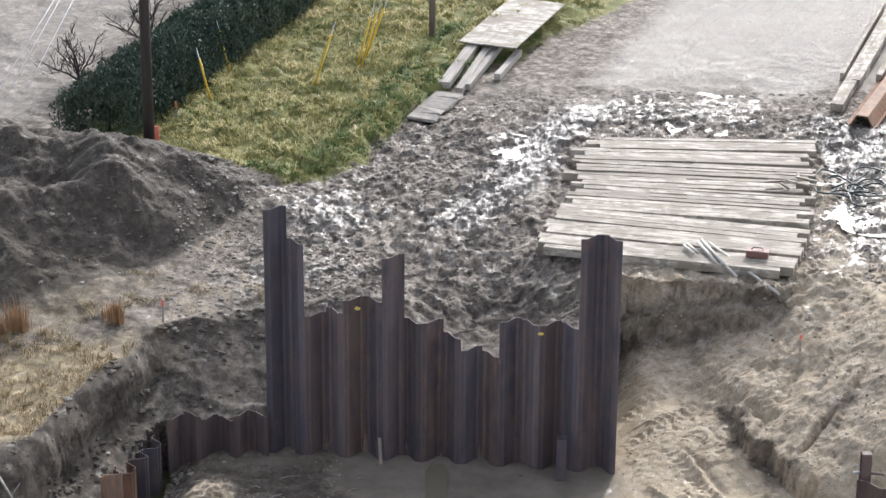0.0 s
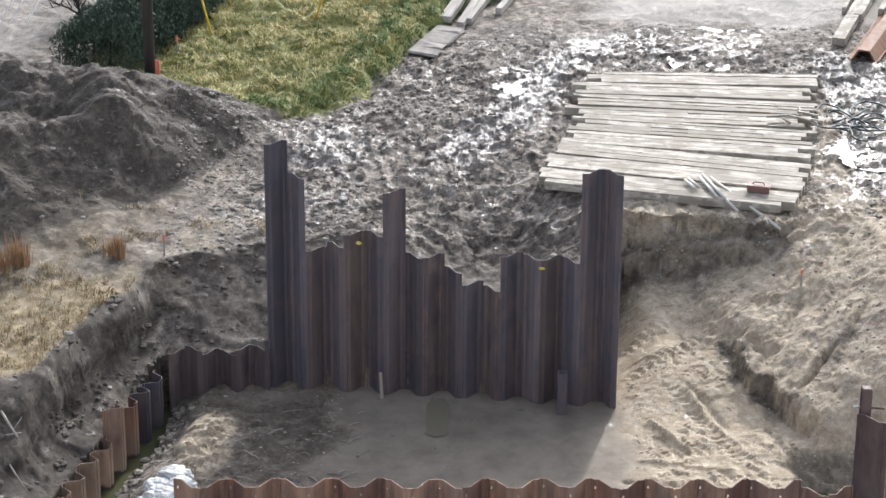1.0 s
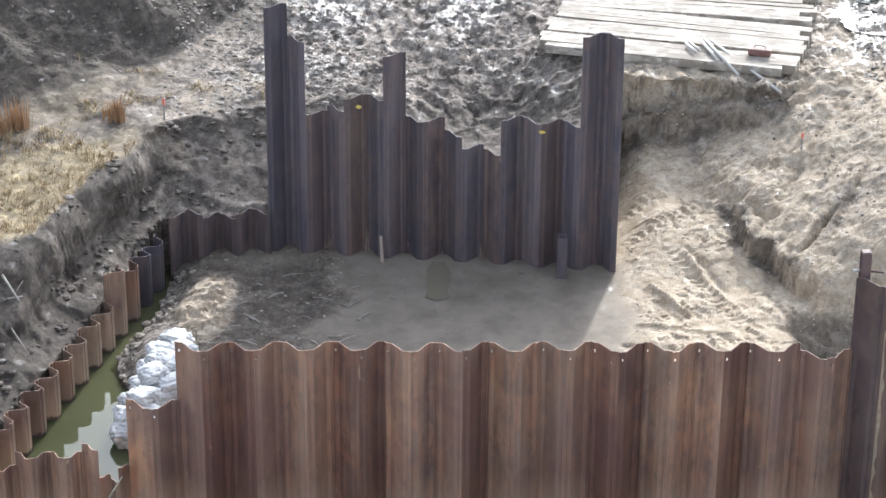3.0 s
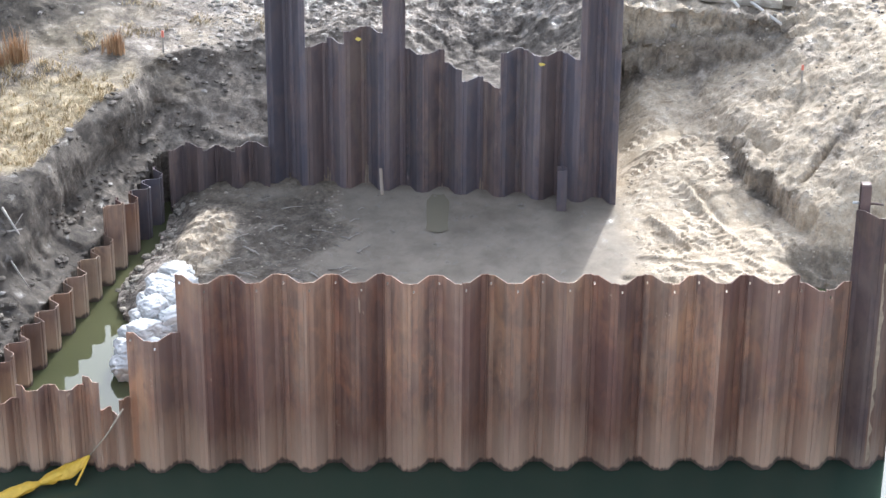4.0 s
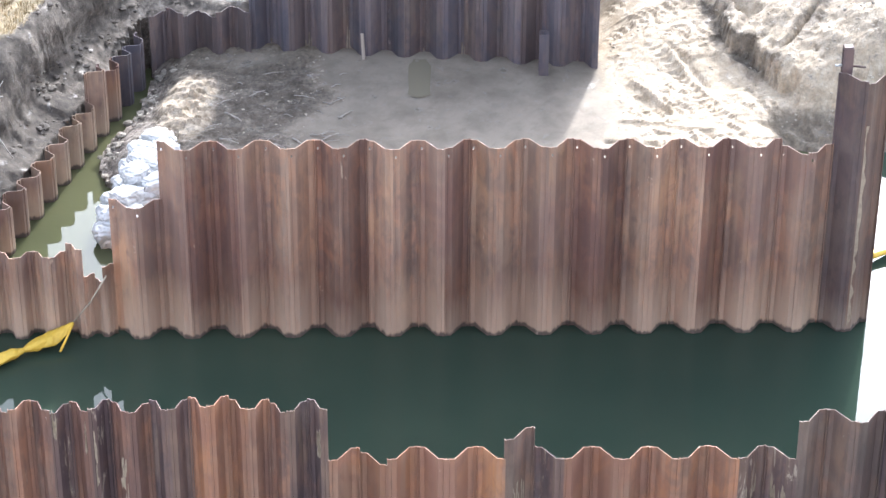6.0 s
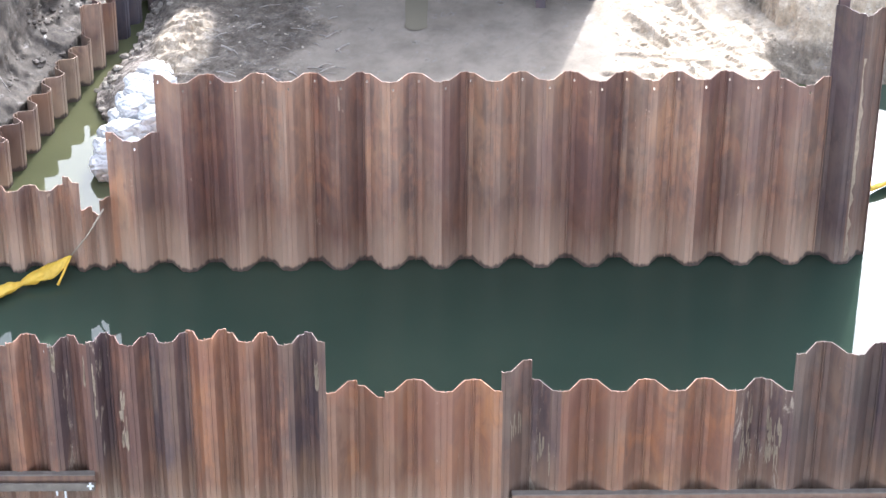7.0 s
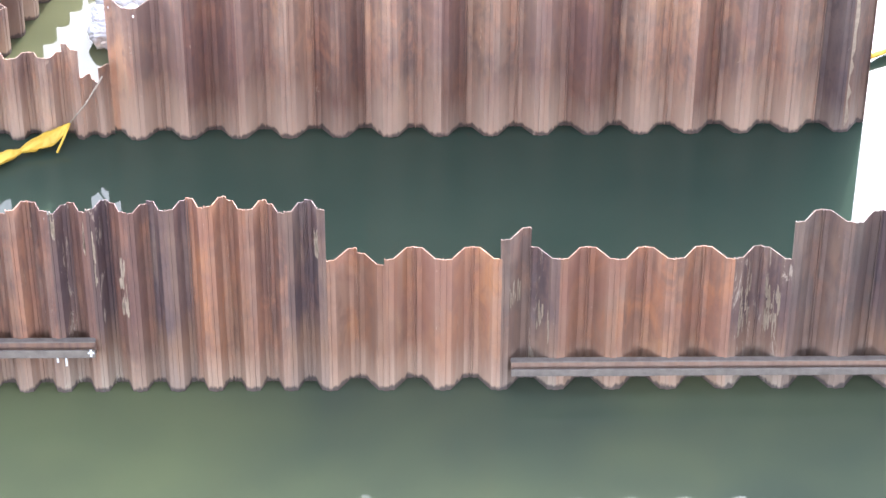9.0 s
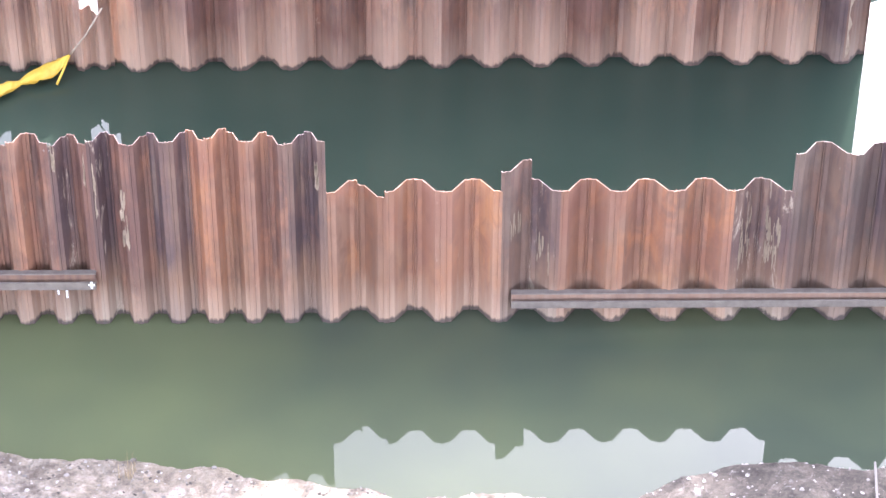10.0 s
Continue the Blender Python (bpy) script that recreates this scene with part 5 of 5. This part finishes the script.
def stake(x, y, h, label, material=None):
    st = thing("survey_stake", label, "stake", (x, y, gz(x, y)), "survey stakes")
    part("lath", from_bm("lath", box_bm(0.06, 0.02, h, 0.004), OLD_WOOD), st)
    part("flag", from_bm("flag", box_bm(0.075, 0.03, h * 0.3, 0.004), ORANGE), st).location = (0, 0, h * 0.72)


stake(-11.2, 91.7, 0.75, "wooden survey stake with orange top in grass")
stake(10.72, 74.5, 0.6, "wooden survey stake with orange flag on the ramp")
stake(-9.75, 74.45, 0.75, "wooden survey stake with orange flag at the bank's edge")
marker = thing("pole_marker", "faded orange marker plate at the pole's foot", "marker", (-11.28, 86.45, gz(-11.28, 86.45)))
part("plate", from_bm("plate", box_bm(0.16, 0.06, 0.62, 0.02), ORANGE), marker)

# ================= timber stack, board and slab by the verge =================
def beam_between(name, a, b, w, h, material, label, category, group=""):
    a, b = Vector(a), Vector(b)
    d = b - a
    ob = thing(name, label, category, (a + b) / 2, group)
    ob.rotation_euler = (0, -math.atan2(d.z, math.hypot(d.x, d.y)), math.atan2(d.y, d.x))
    part("shaft", from_bm("shaft", box_bm(d.length, w, h, 0.012, 0.004, 3), material), ob)
    return ob


for a, b, w in (((-1.02, 96.75), (0.60, 102.6), 0.46), ((-0.42, 96.5), (1.15, 102.3), 0.30), ((-0.08, 96.9), (1.50, 102.2), 0.26), ((0.62, 99.4), (1.55, 102.8), 0.20), ((1.12, 97.9), (2.05, 101.3), 0.26)):
    beam_between("old_timber", (*a, gz(*a) + 0.02), (*b, gz(*b) + 0.04), w, 0.28, OLD_WOOD, "grey old square timber lying under a board", "timber", "stacked timbers")
board = thing("board", "large pale weathered plywood board on timbers", "board", (1.83, 103.5, gz(1.0, 101.5) + 0.42))
board.rotation_euler = (radians(0.6), 0, radians(-20))
part("sheet", from_bm("sheet", box_bm(2.5, 6.5, 0.05, 0.006, 0.006, 3), wood("plywood", (0.34, 0.305, 0.255), (0.47, 0.43, 0.37), (5, 0.7, 5), True)), board)
slab = thing("concrete_slab", "flat grey broken slab half sunk in mud", "slab", (-1.33, 94.55, gz(-1.33, 94.55) + 0.02))
slab.rotation_euler = (0, 0, radians(70))
CONCRETE = plain("muddy_concrete", (0.30, 0.27, 0.235), 0.9, 0.5, 2.0)
part("sheet", from_bm("sheet", box_bm(3.4, 1.15, 0.16, 0.04, 0.05, 4), CONCRETE), slab)

# ================= stacked beams and spare pile by the haul road =================
for a, b, w in (((14.42, 94.6), (18.5, 107.2), 0.50), ((15.55, 97.4), (18.9, 107.6), 0.34), ((15.12, 98.3), (18.2, 107.9), 0.16), ((16.6, 98.2), (19.6, 107.2), 0.24)):
    beam_between("old_timber", (*a, gz(*a) + 0.02), (*b, gz(*b) + 0.05), w, 0.34, MAT_WOOD, "long pale squared timber lying on mud", "timber", "stacked beams")


def hat_pile_mesh(name, foot, crown, height, length, thick, material):
    """A hat-shaped pile lying crown up along y: two lips, two sloping webs and a flat crown."""
    outer = [(-foot / 2 - 0.10, 0.04), (-foot / 2, 0.0), (-crown / 2, height), (crown / 2, height), (foot / 2, 0.0), (foot / 2 + 0.10, 0.04)]
    inner = [(-foot / 2 - 0.10, 0.04 + thick), (-foot / 2 + thick * 1.4, thick * 0.2), (-crown / 2 + thick * 0.6, height - thick), (crown / 2 - thick * 0.6, height - thick), (foot / 2 - thick * 1.4, thick * 0.2), (foot / 2 + 0.10, 0.04 + thick)]
    verts = [(x, y, z) for y in (0.0, length) for x, z in outer + inner]
    n, faces = len(outer), []
    for i in range(n - 1):
        faces += [(i, i + 1, i + 1 + 2 * n, i + 2 * n)[::-1], (n + i, n + i + 1, n + i + 1 + 2 * n, n + i + 2 * n), (i, i + 1, n + i + 1, n + i), (2 * n + i, 2 * n + i + 1, 3 * n + i + 1, 3 * n + i)[::-1]]
    faces += [(0, n, 3 * n, 2 * n), (n - 1, 2 * n - 1, 4 * n - 1, 3 * n - 1)[::-1]]
    return mesh_of(name, verts, faces, material)


for x, y, turn in ((15.14, 92.7, -21), (16.9, 94.6, -20)):
    spare = thing("spare_sheet_pile", "rust-orange steel sheet pile lying crown up on mud", "sheet pile", (x, y, gz(x, y) + 0.02), "spare piles")
    spare.rotation_euler = (radians(0.2), 0, radians(turn))
    part("section", hat_pile_mesh("section", 1.0, 0.44, 0.46, 9.0, 0.05, RUST_SPARE), spare)

# ================= odd bits on and about the mats =================
for a, b in (((8.21, 80.2, 4.12), (10.25, 76.9, 3.66)), ((8.0, 80.1, 4.14), (8.9, 77.6, 3.98)), ((7.83, 80.2, 4.13), (8.30, 78.5, 4.10)), ((7.95, 80.25, 4.20), (8.55, 78.3, 4.12)), ((7.33, 79.95, 4.12), (7.58, 79.2, 4.12)), ((7.45, 80.1, 4.12), (7.75, 79.3, 4.12))):
    pipe = thing("pipe", "thin pale pipe lying across the timber mats", "pipe", a, "loose pipes")
    d = Vector(b) - Vector(a)
    part("tube", tube_mesh("tube", [(0, 0, 0), d * 0.5, d], 0.05, plain("pale_pipe", (0.55, 0.52, 0.47), 0.6), 8), pipe)
beam_between("strip", (7.0, 79.0, 3.70), (9.7, 78.35, 3.70), 0.05, 0.05, MAT_WOOD, "thin pale strip lying before the mats", "strip")
tool = thing("tool_box", "small faded red tool box on the timber mats", "tool box", (9.75, 79.2, 4.03))
tool.rotation_euler = (0, 0, radians(-14))
part("body", from_bm("body", box_bm(0.75, 0.32, 0.20, 0.03), plain("faded_red_metal", (0.20, 0.10, 0.08), 0.7)), tool)
part("lid", from_bm("lid", box_bm(0.79, 0.36, 0.05, 0.015), plain("faded_red_lid", (0.34, 0.22, 0.18), 0.7)), tool).location = (0, 0, 0.205)
part("handle", tube_mesh("handle", [(-0.2, 0, 0.25), (-0.15, 0, 0.33), (0.15, 0, 0.33), (0.2, 0, 0.25)], 0.02, BEAM_STEEL, 6), tool)
for k in range(9):
    a = Vector((11.6 + random.uniform(-0.7, 0.9), 86.0 + random.uniform(-0.7, 0.6), 4.08 + 0.02 * k))
    t = random.uniform(0, math.pi)
    d = Vector((math.cos(t), math.sin(t), 0)) * random.uniform(0.45, 1.0)
    beam_between("wood_offcut", a - d / 2, a + d / 2 + Vector((0, 0, 0.03)), 0.09, 0.07, MAT_WOOD, "short pale wood offcut in a loose heap", "offcut", "offcuts")
HOSE = plain("dark_green_hose", (0.025, 0.045, 0.045), 0.5)
hose = thing("hose", "dark tangled hose coil in wet mud", "hose", (13.9, 86.2, gz(13.9, 86.2)))
for k in range(13):
    cx, cy = random.uniform(-0.75, 0.75), random.uniform(-1.3, 1.3)
    r, q = random.uniform(0.25, 0.75), random.uniform(0, 6)
    pts = [(cx + r * math.cos(a + q) * (1 + 0.15 * math.sin(3 * a + k)), cy + 1.4 * r * math.sin(a + q) * (1 + 0.12 * math.cos(2 * a)), 0.06 + 0.03 * k + 0.06 * math.sin(2 * a + k)) for a in np.linspace(0, random.uniform(3.5, 6.1), 40)]
    part("coil", tube_mesh("coil", pts, 0.03, HOSE, 6), hose)

# ================= puddles =================
PUDDLE = Nodes("puddle_water").done((0.22, 0.20, 0.17), 0.08, None, spec=0.3)


def puddle(x, y, rx, ry, turn, lift):
    rng = random.Random(int(x * 100 + y))
    z = float(np.mean(ground_height(x + np.array([-0.5, 0.5, 0, 0, 0]) * rx, y + np.array([0, 0, -0.5, 0.5, 0]) * ry)))
    c, s_ = math.cos(turn), math.sin(turn)
    verts = [(0, 0, 0)]
    for k in range(28):
        a = 2 * math.pi * k / 28
        r = 1 + 0.25 * math.sin(3 * a + rng.uniform(0, 1)) + rng.uniform(-0.12, 0.12)
        px, py = rx * r * math.cos(a), ry * r * math.sin(a)
        verts.append((px * c - py * s_, px * s_ + py * c, 0))
    ob = new("puddle", mesh_of("puddle", verts, [(0, 1 + k, 1 + (k + 1) % 28) for k in range(28)], PUDDLE))
    ob.location = (x, y, z + lift)
    tagged(ob, "shallow bright puddle in tracked mud", "puddle", "puddles", "structure")


for x, y, rx, ry, turn in ((4.9, 94.4, 1.5, 0.6, 0.3), (8.05, 93.9, 0.5, 1.7, 0.1), (10.2, 95.2, 0.9, 1.9, -0.2), (2.3, 89.6, 0.9, 2.4, -0.4), (1.2, 90.8, 0.8, 1.0, 0.5),
                           (15.0, 91.0, 0.9, 1.8, 0.2), (14.5, 83.6, 1.5, 1.1, 0.1), (14.2, 93.1, 0.7, 0.8, 0.0), (15.6, 79.3, 1.0, 1.6, 0.0)):
    puddle(x, y, rx * 1.4, ry * 1.4, turn, -0.085)
seep = new("puddle", mesh_of("puddle", [((0.34 - 0.05 * math.sin(a) + 0.03 * math.sin(5 * a)) * math.copysign(abs(math.cos(a)) ** 0.45, math.cos(a)), (1.25 + 0.05 * math.sin(7 * a)) * math.copysign(abs(math.sin(a)) ** 0.45, math.sin(a)), 0) for a in np.linspace(0, 2 * math.pi, 48, endpoint=False)], [tuple(range(48))], Nodes("seep_water").done((0.19, 0.168, 0.12), 0.12, None, spec=0.3)))
seep.location = (-0.88, 69.1, float(ground_height(np.linspace(-1.2, -0.5, 8), np.linspace(68.2, 70.0, 8)).max()) + 0.012)
tagged(seep, "shallow olive seepage puddle on the pit floor", "puddle", "puddles", "structure")

# ================= pit: stub pile, pale streak strip, king post =============
stub = thing("pile_stub", "short rusty steel pile stub standing before the tall wall", "pile stub", (2.92, 69.45, gz(2.92, 69.45)))
for name, y, w, d in (("front_flange", -0.14, 0.30, 0.03), ("back_flange", 0.14, 0.30, 0.03), ("web", 0.0, 0.03, 0.25)):
    part(name, from_bm(name, box_bm(w, d, 1.70, 0.006), RUST_DARK), stub).location = (0, y, -0.3)
# Pale streak on the steel, built as a thin leaning strip.
lean = thing("streak_strip", "pale streak on the dark sheet piles, built as a thin strip", "plank", (-2.62, 70.3, gz(-2.6, 70.3)))
part("plank", from_bm("plank", box_bm(0.10, 0.03, 0.88, 0.008, 0.006, 0), PALE_STREAK), lean)
lean.rotation_euler = (radians(-6), radians(-3), 0)
post = thing("king_post", "dark brown steel king post with cross bolts above the wall", "post", (10.07, 57.2, -0.5))
for name, y, w, d in (("front_flange", -0.12, 0.26, 0.03), ("back_flange", 0.12, 0.26, 0.03), ("web", 0.0, 0.03, 0.21)):
    part(name, from_bm(name, box_bm(w, d, 8.30, 0.006), RUST_END), post).location = (0, y, 0)
part("cap_plate", from_bm("cap_plate", box_bm(0.24, 0.22, 0.06, 0.01), RUST_END), post, "worn cap plate").location = (0, 0, 8.27)
part("bolt", tube_mesh("bolt", [(-0.30, 0, 7.78), (-0.13, 0, 7.78)], 0.035, BAG, 8), post, "pale end of a cross bolt")
part("bolt", tube_mesh("bolt", [(0.13, 0, 7.76), (0.30, 0, 7.75), (0.48, 0, 7.73)], 0.03, RUST_END, 8), post)

# ================= white bags =================
def bag_mesh(name, rx, ry, rz, seed):
    """A slack filled sack: boxy pillow with sharp folds, drawn together towards its tied mouth at +x."""
    bm = bmesh.new()
    bmesh.ops.create_icosphere(bm, subdivisions=5, radius=1.0)
    shift = Vector((seed * 7.1, seed * 3.3, seed))
    for v in bm.verts:
        c = v.co.copy()
        box = max(abs(c.x), abs(c.y), abs(c.z))
        c = c * (0.50 + 0.50 / box)
        w = Vector((noise.noise(c * 1.1 + shift), noise.noise(c * 1.1 - shift), 0)) * 0.6
        fold = (1 - abs(noise.noise((c + w) * 1.5 + shift))) ** 5 * 0.17 + (1 - abs(noise.noise((c + w) * 3.1 - shift))) ** 6 * 0.10 + (1 - abs(noise.noise(c * 6.3 + shift))) ** 5 * 0.035
        c *= 1.06 + noise.noise(c * 0.9 + shift) * 0.16 - fold
        neck = min(1.0, max(0.0, (c.x - 0.60) / 0.55))
        pleat = 1 + 0.16 * neck * math.sin(9 * math.atan2(c.z, c.y))
        pinch = (1 - 0.72 * neck) * pleat
        v.co = Vector(((c.x + 0.18 * neck) * rx, c.y * ry * pinch, max(c.z, -0.75) * rz * pinch))
    return from_bm(name, bm, BAG, True)


BAGS = [bag_mesh("sack", 0.50, 0.42, 0.32, k + 1) for k in range(6)]
for k, (x, y, z) in enumerate(((-9.35, 60.6, 0.18), (-9.30, 61.1, 0.34), (-8.75, 60.7, 0.62), (-9.25, 61.9, 0.40), (-8.65, 61.6, 0.70), (-9.10, 62.7, 0.50), (-8.5, 62.5, 0.80), (-9.0, 63.5, 0.52),
                               (-8.4, 63.4, 0.75), (-8.85, 64.3, 0.58), (-8.25, 64.2, 0.72), (-8.95, 61.3, 0.88), (-8.8, 62.3, 1.02), (-8.65, 63.2, 1.0), (-8.5, 65.0, 0.66), (-8.1, 62.9, 1.0), (-8.2, 61.9, 0.95))):
    bag = thing("sandbag", "crumpled white woven sandbag piled beside the water", "sandbag", (x, y, z), "white sandbags")
    bag.rotation_euler = (radians(random.uniform(-12, 12)), radians(random.uniform(-12, 12)), random.uniform(0, 3))
    part("sack", BAGS[k % 6], bag)
    part("tie", tube_mesh("tie", [(0.53, 0.10 * math.cos(q), 0.075 * math.sin(q)) for q in np.linspace(0, 6.283, 13)], 0.014, ROPE, 5), bag, "cord tied round the mouth")

# ================= booms and rope =================
def boom_mesh(name, pts, radii, seed):
    """A slack fabric sleeve: a squat tube with lengthwise folds, drawn in where its radius falls."""
    dense, n = [], 9
    for i in range(len(pts) - 1):
        for k in range(n + (i == len(pts) - 2)):
            f = k / n
            dense.append((Vector(pts[i]).lerp(Vector(pts[i + 1]), f), radii[i] * (1 - f) + radii[i + 1] * f))
    sides, verts, faces = 22, [], []
    for i, (q, r) in enumerate(dense):
        d = (dense[min(i + 1, len(dense) - 1)][0] - dense[max(i - 1, 0)][0]).normalized()
        side = d.cross(Vector((0, 0, 1))).normalized()
        up = side.cross(d)
        for k in range(sides):
            g = 2 * math.pi * k / sides
            c = Vector((math.cos(g) * 1.3, math.sin(g) * 1.3, i * 0.10 + seed))
            rr = r * (1.06 - 0.42 * (1 - abs(noise.noise(c * 1.6))) ** 5 + 0.22 * noise.noise(c * 0.8))
            verts.append(q + side * (math.cos(g) * rr * 1.1) + up * (math.sin(g) * rr * 0.72))
    for i in range(len(dense) - 1):
        for k in range(sides):
            u, w = i * sides + k, i * sides + (k + 1) % sides
            faces.append((u, w, w + sides, u + sides))
    faces += [tuple(range(sides))[::-1], tuple(range(len(verts) - sides, len(verts)))]
    return mesh_of(name, verts, faces, BOOM, True)


def boom(label, runs):
    """A floating boom of slack sleeves joined end to end; each run: points and radii."""
    o = Vector(runs[0][0][0])
    b = thing("floating_boom", label, "boom", o, "floating booms")
    for k, (pts, radii) in enumerate(runs):
        part("float", boom_mesh("float", [Vector(q) - o for q in pts], radii, 3.7 * k), b)
    return b


tied = boom("yellow floating boom of slack fabric with a tapered end", [
    ([(-14.5, 52.2, 0.02), (-12.6, 53.62, 0.02), (-11.84, 54.22, 0.04), (-11.25, 54.68, 0.05), (-10.98, 54.88, 0.05)], [0.22, 0.23, 0.21, 0.19, 0.07]),
    ([(-10.98, 54.88, 0.05), (-10.75, 55.05, 0.06), (-10.35, 55.30, 0.12), (-9.98, 55.50, 0.28), (-9.76, 55.60, 0.44)], [0.07, 0.19, 0.24, 0.15, 0.03])])
part("tail_strap", tube_mesh("tail_strap", [Vector(q) - tied.location for q in ((-9.76, 55.60, 0.44), (-9.92, 55.3, 0.14), (-10.06, 55.0, -0.08))], 0.035, BOOM, 6), tied, "loose yellow strap at the boom's end")
boom("yellow floating boom on open water", [([(11.7, 59.8, 0.05), (12.4, 60.3, 0.05), (14.5, 61.0, 0.05), (18, 61.5, 0.05)], [0.12, 0.17, 0.17, 0.17])])
rope = tagged(new("rope", tube_mesh("rope", [(-9.76, 55.60, 0.44), (-9.25, 55.5, 1.15), (-8.78, 55.45, 1.98)], 0.022, ROPE, 6)), "thin grey rope tying the boom to a pile", "rope")

# ================= near bank bits, dead branches =================
for ax, ay, bx, by, r in ((-13.28, 64.3, -12.48, 63.9, 0.040), (-13.11, 63.9, -12.51, 64.7, 0.032), (-13.2, 63.5, -12.27, 62.5, 0.036), (-12.95, 64.15, -12.7, 64.9, 0.018)):
    mx, my = (ax + bx) / 2 + 0.06, (ay + by) / 2 - 0.05
    pts = [(ax, ay, gz(ax, ay) + 0.06), (mx, my, gz(mx, my) + 0.20), (bx, by, gz(bx, by) + 0.10)]
    tagged(new("dead_branch", tube_mesh("dead_branch", pts, r, OLD_WOOD, 6, 0.5)), "pale bare branch sticking out of the bank", "branch", "dead branches")
beam_between("stick", (9.05, 38.6, gz(9.05, 38.6) + 0.02), (9.15, 39.9, 0.55), 0.05, 0.05, OLD_WOOD, "pale stick leaning out of the bank", "stick")
# Thin white tube on the water, standing in for a bright reflected line.
tagged(new("cord", tube_mesh("cord", [(9.95, 41.95, -0.12), (9.86, 41.3, -0.11), (9.72, 40.75, -0.10), (9.62, 40.25, -0.04)], [0.02, 0.028, 0.018, 0.024], WHITE_PAINT, 6)), "thin pale line on the water, put in as a bright reflection", "cord")
rock = tagged(new("rock", lump_mesh("rock", [(3.35, 39.05, 0.0, 0.22), (3.2, 39.0, 0.0, 0.15)], RUBBLE, 9)), "small grey rock in shallow water", "rock")
rng_twig = random.Random(4)
for k in range(34):
    x, y = rng_twig.uniform(-7.4, -3.2), rng_twig.uniform(64.5, 69.4)
    t, n = rng_twig.uniform(-1.0, 1.0), rng_twig.uniform(0.2, 0.75)
    g = gz(x, y)
    d = Vector((math.cos(t), math.sin(t), rng_twig.uniform(0.0, 0.1))) * n
    o = Vector((x, y, g + 0.03))
    tagged(new("twig", tube_mesh("twig", [o, o + d * 0.5 + Vector((0, 0.03, 0.02)), o + d], rng_twig.uniform(0.012, 0.03), OLD_WOOD, 5, 0.6)), "broken twig lying on the pit floor", "twig", "twigs")
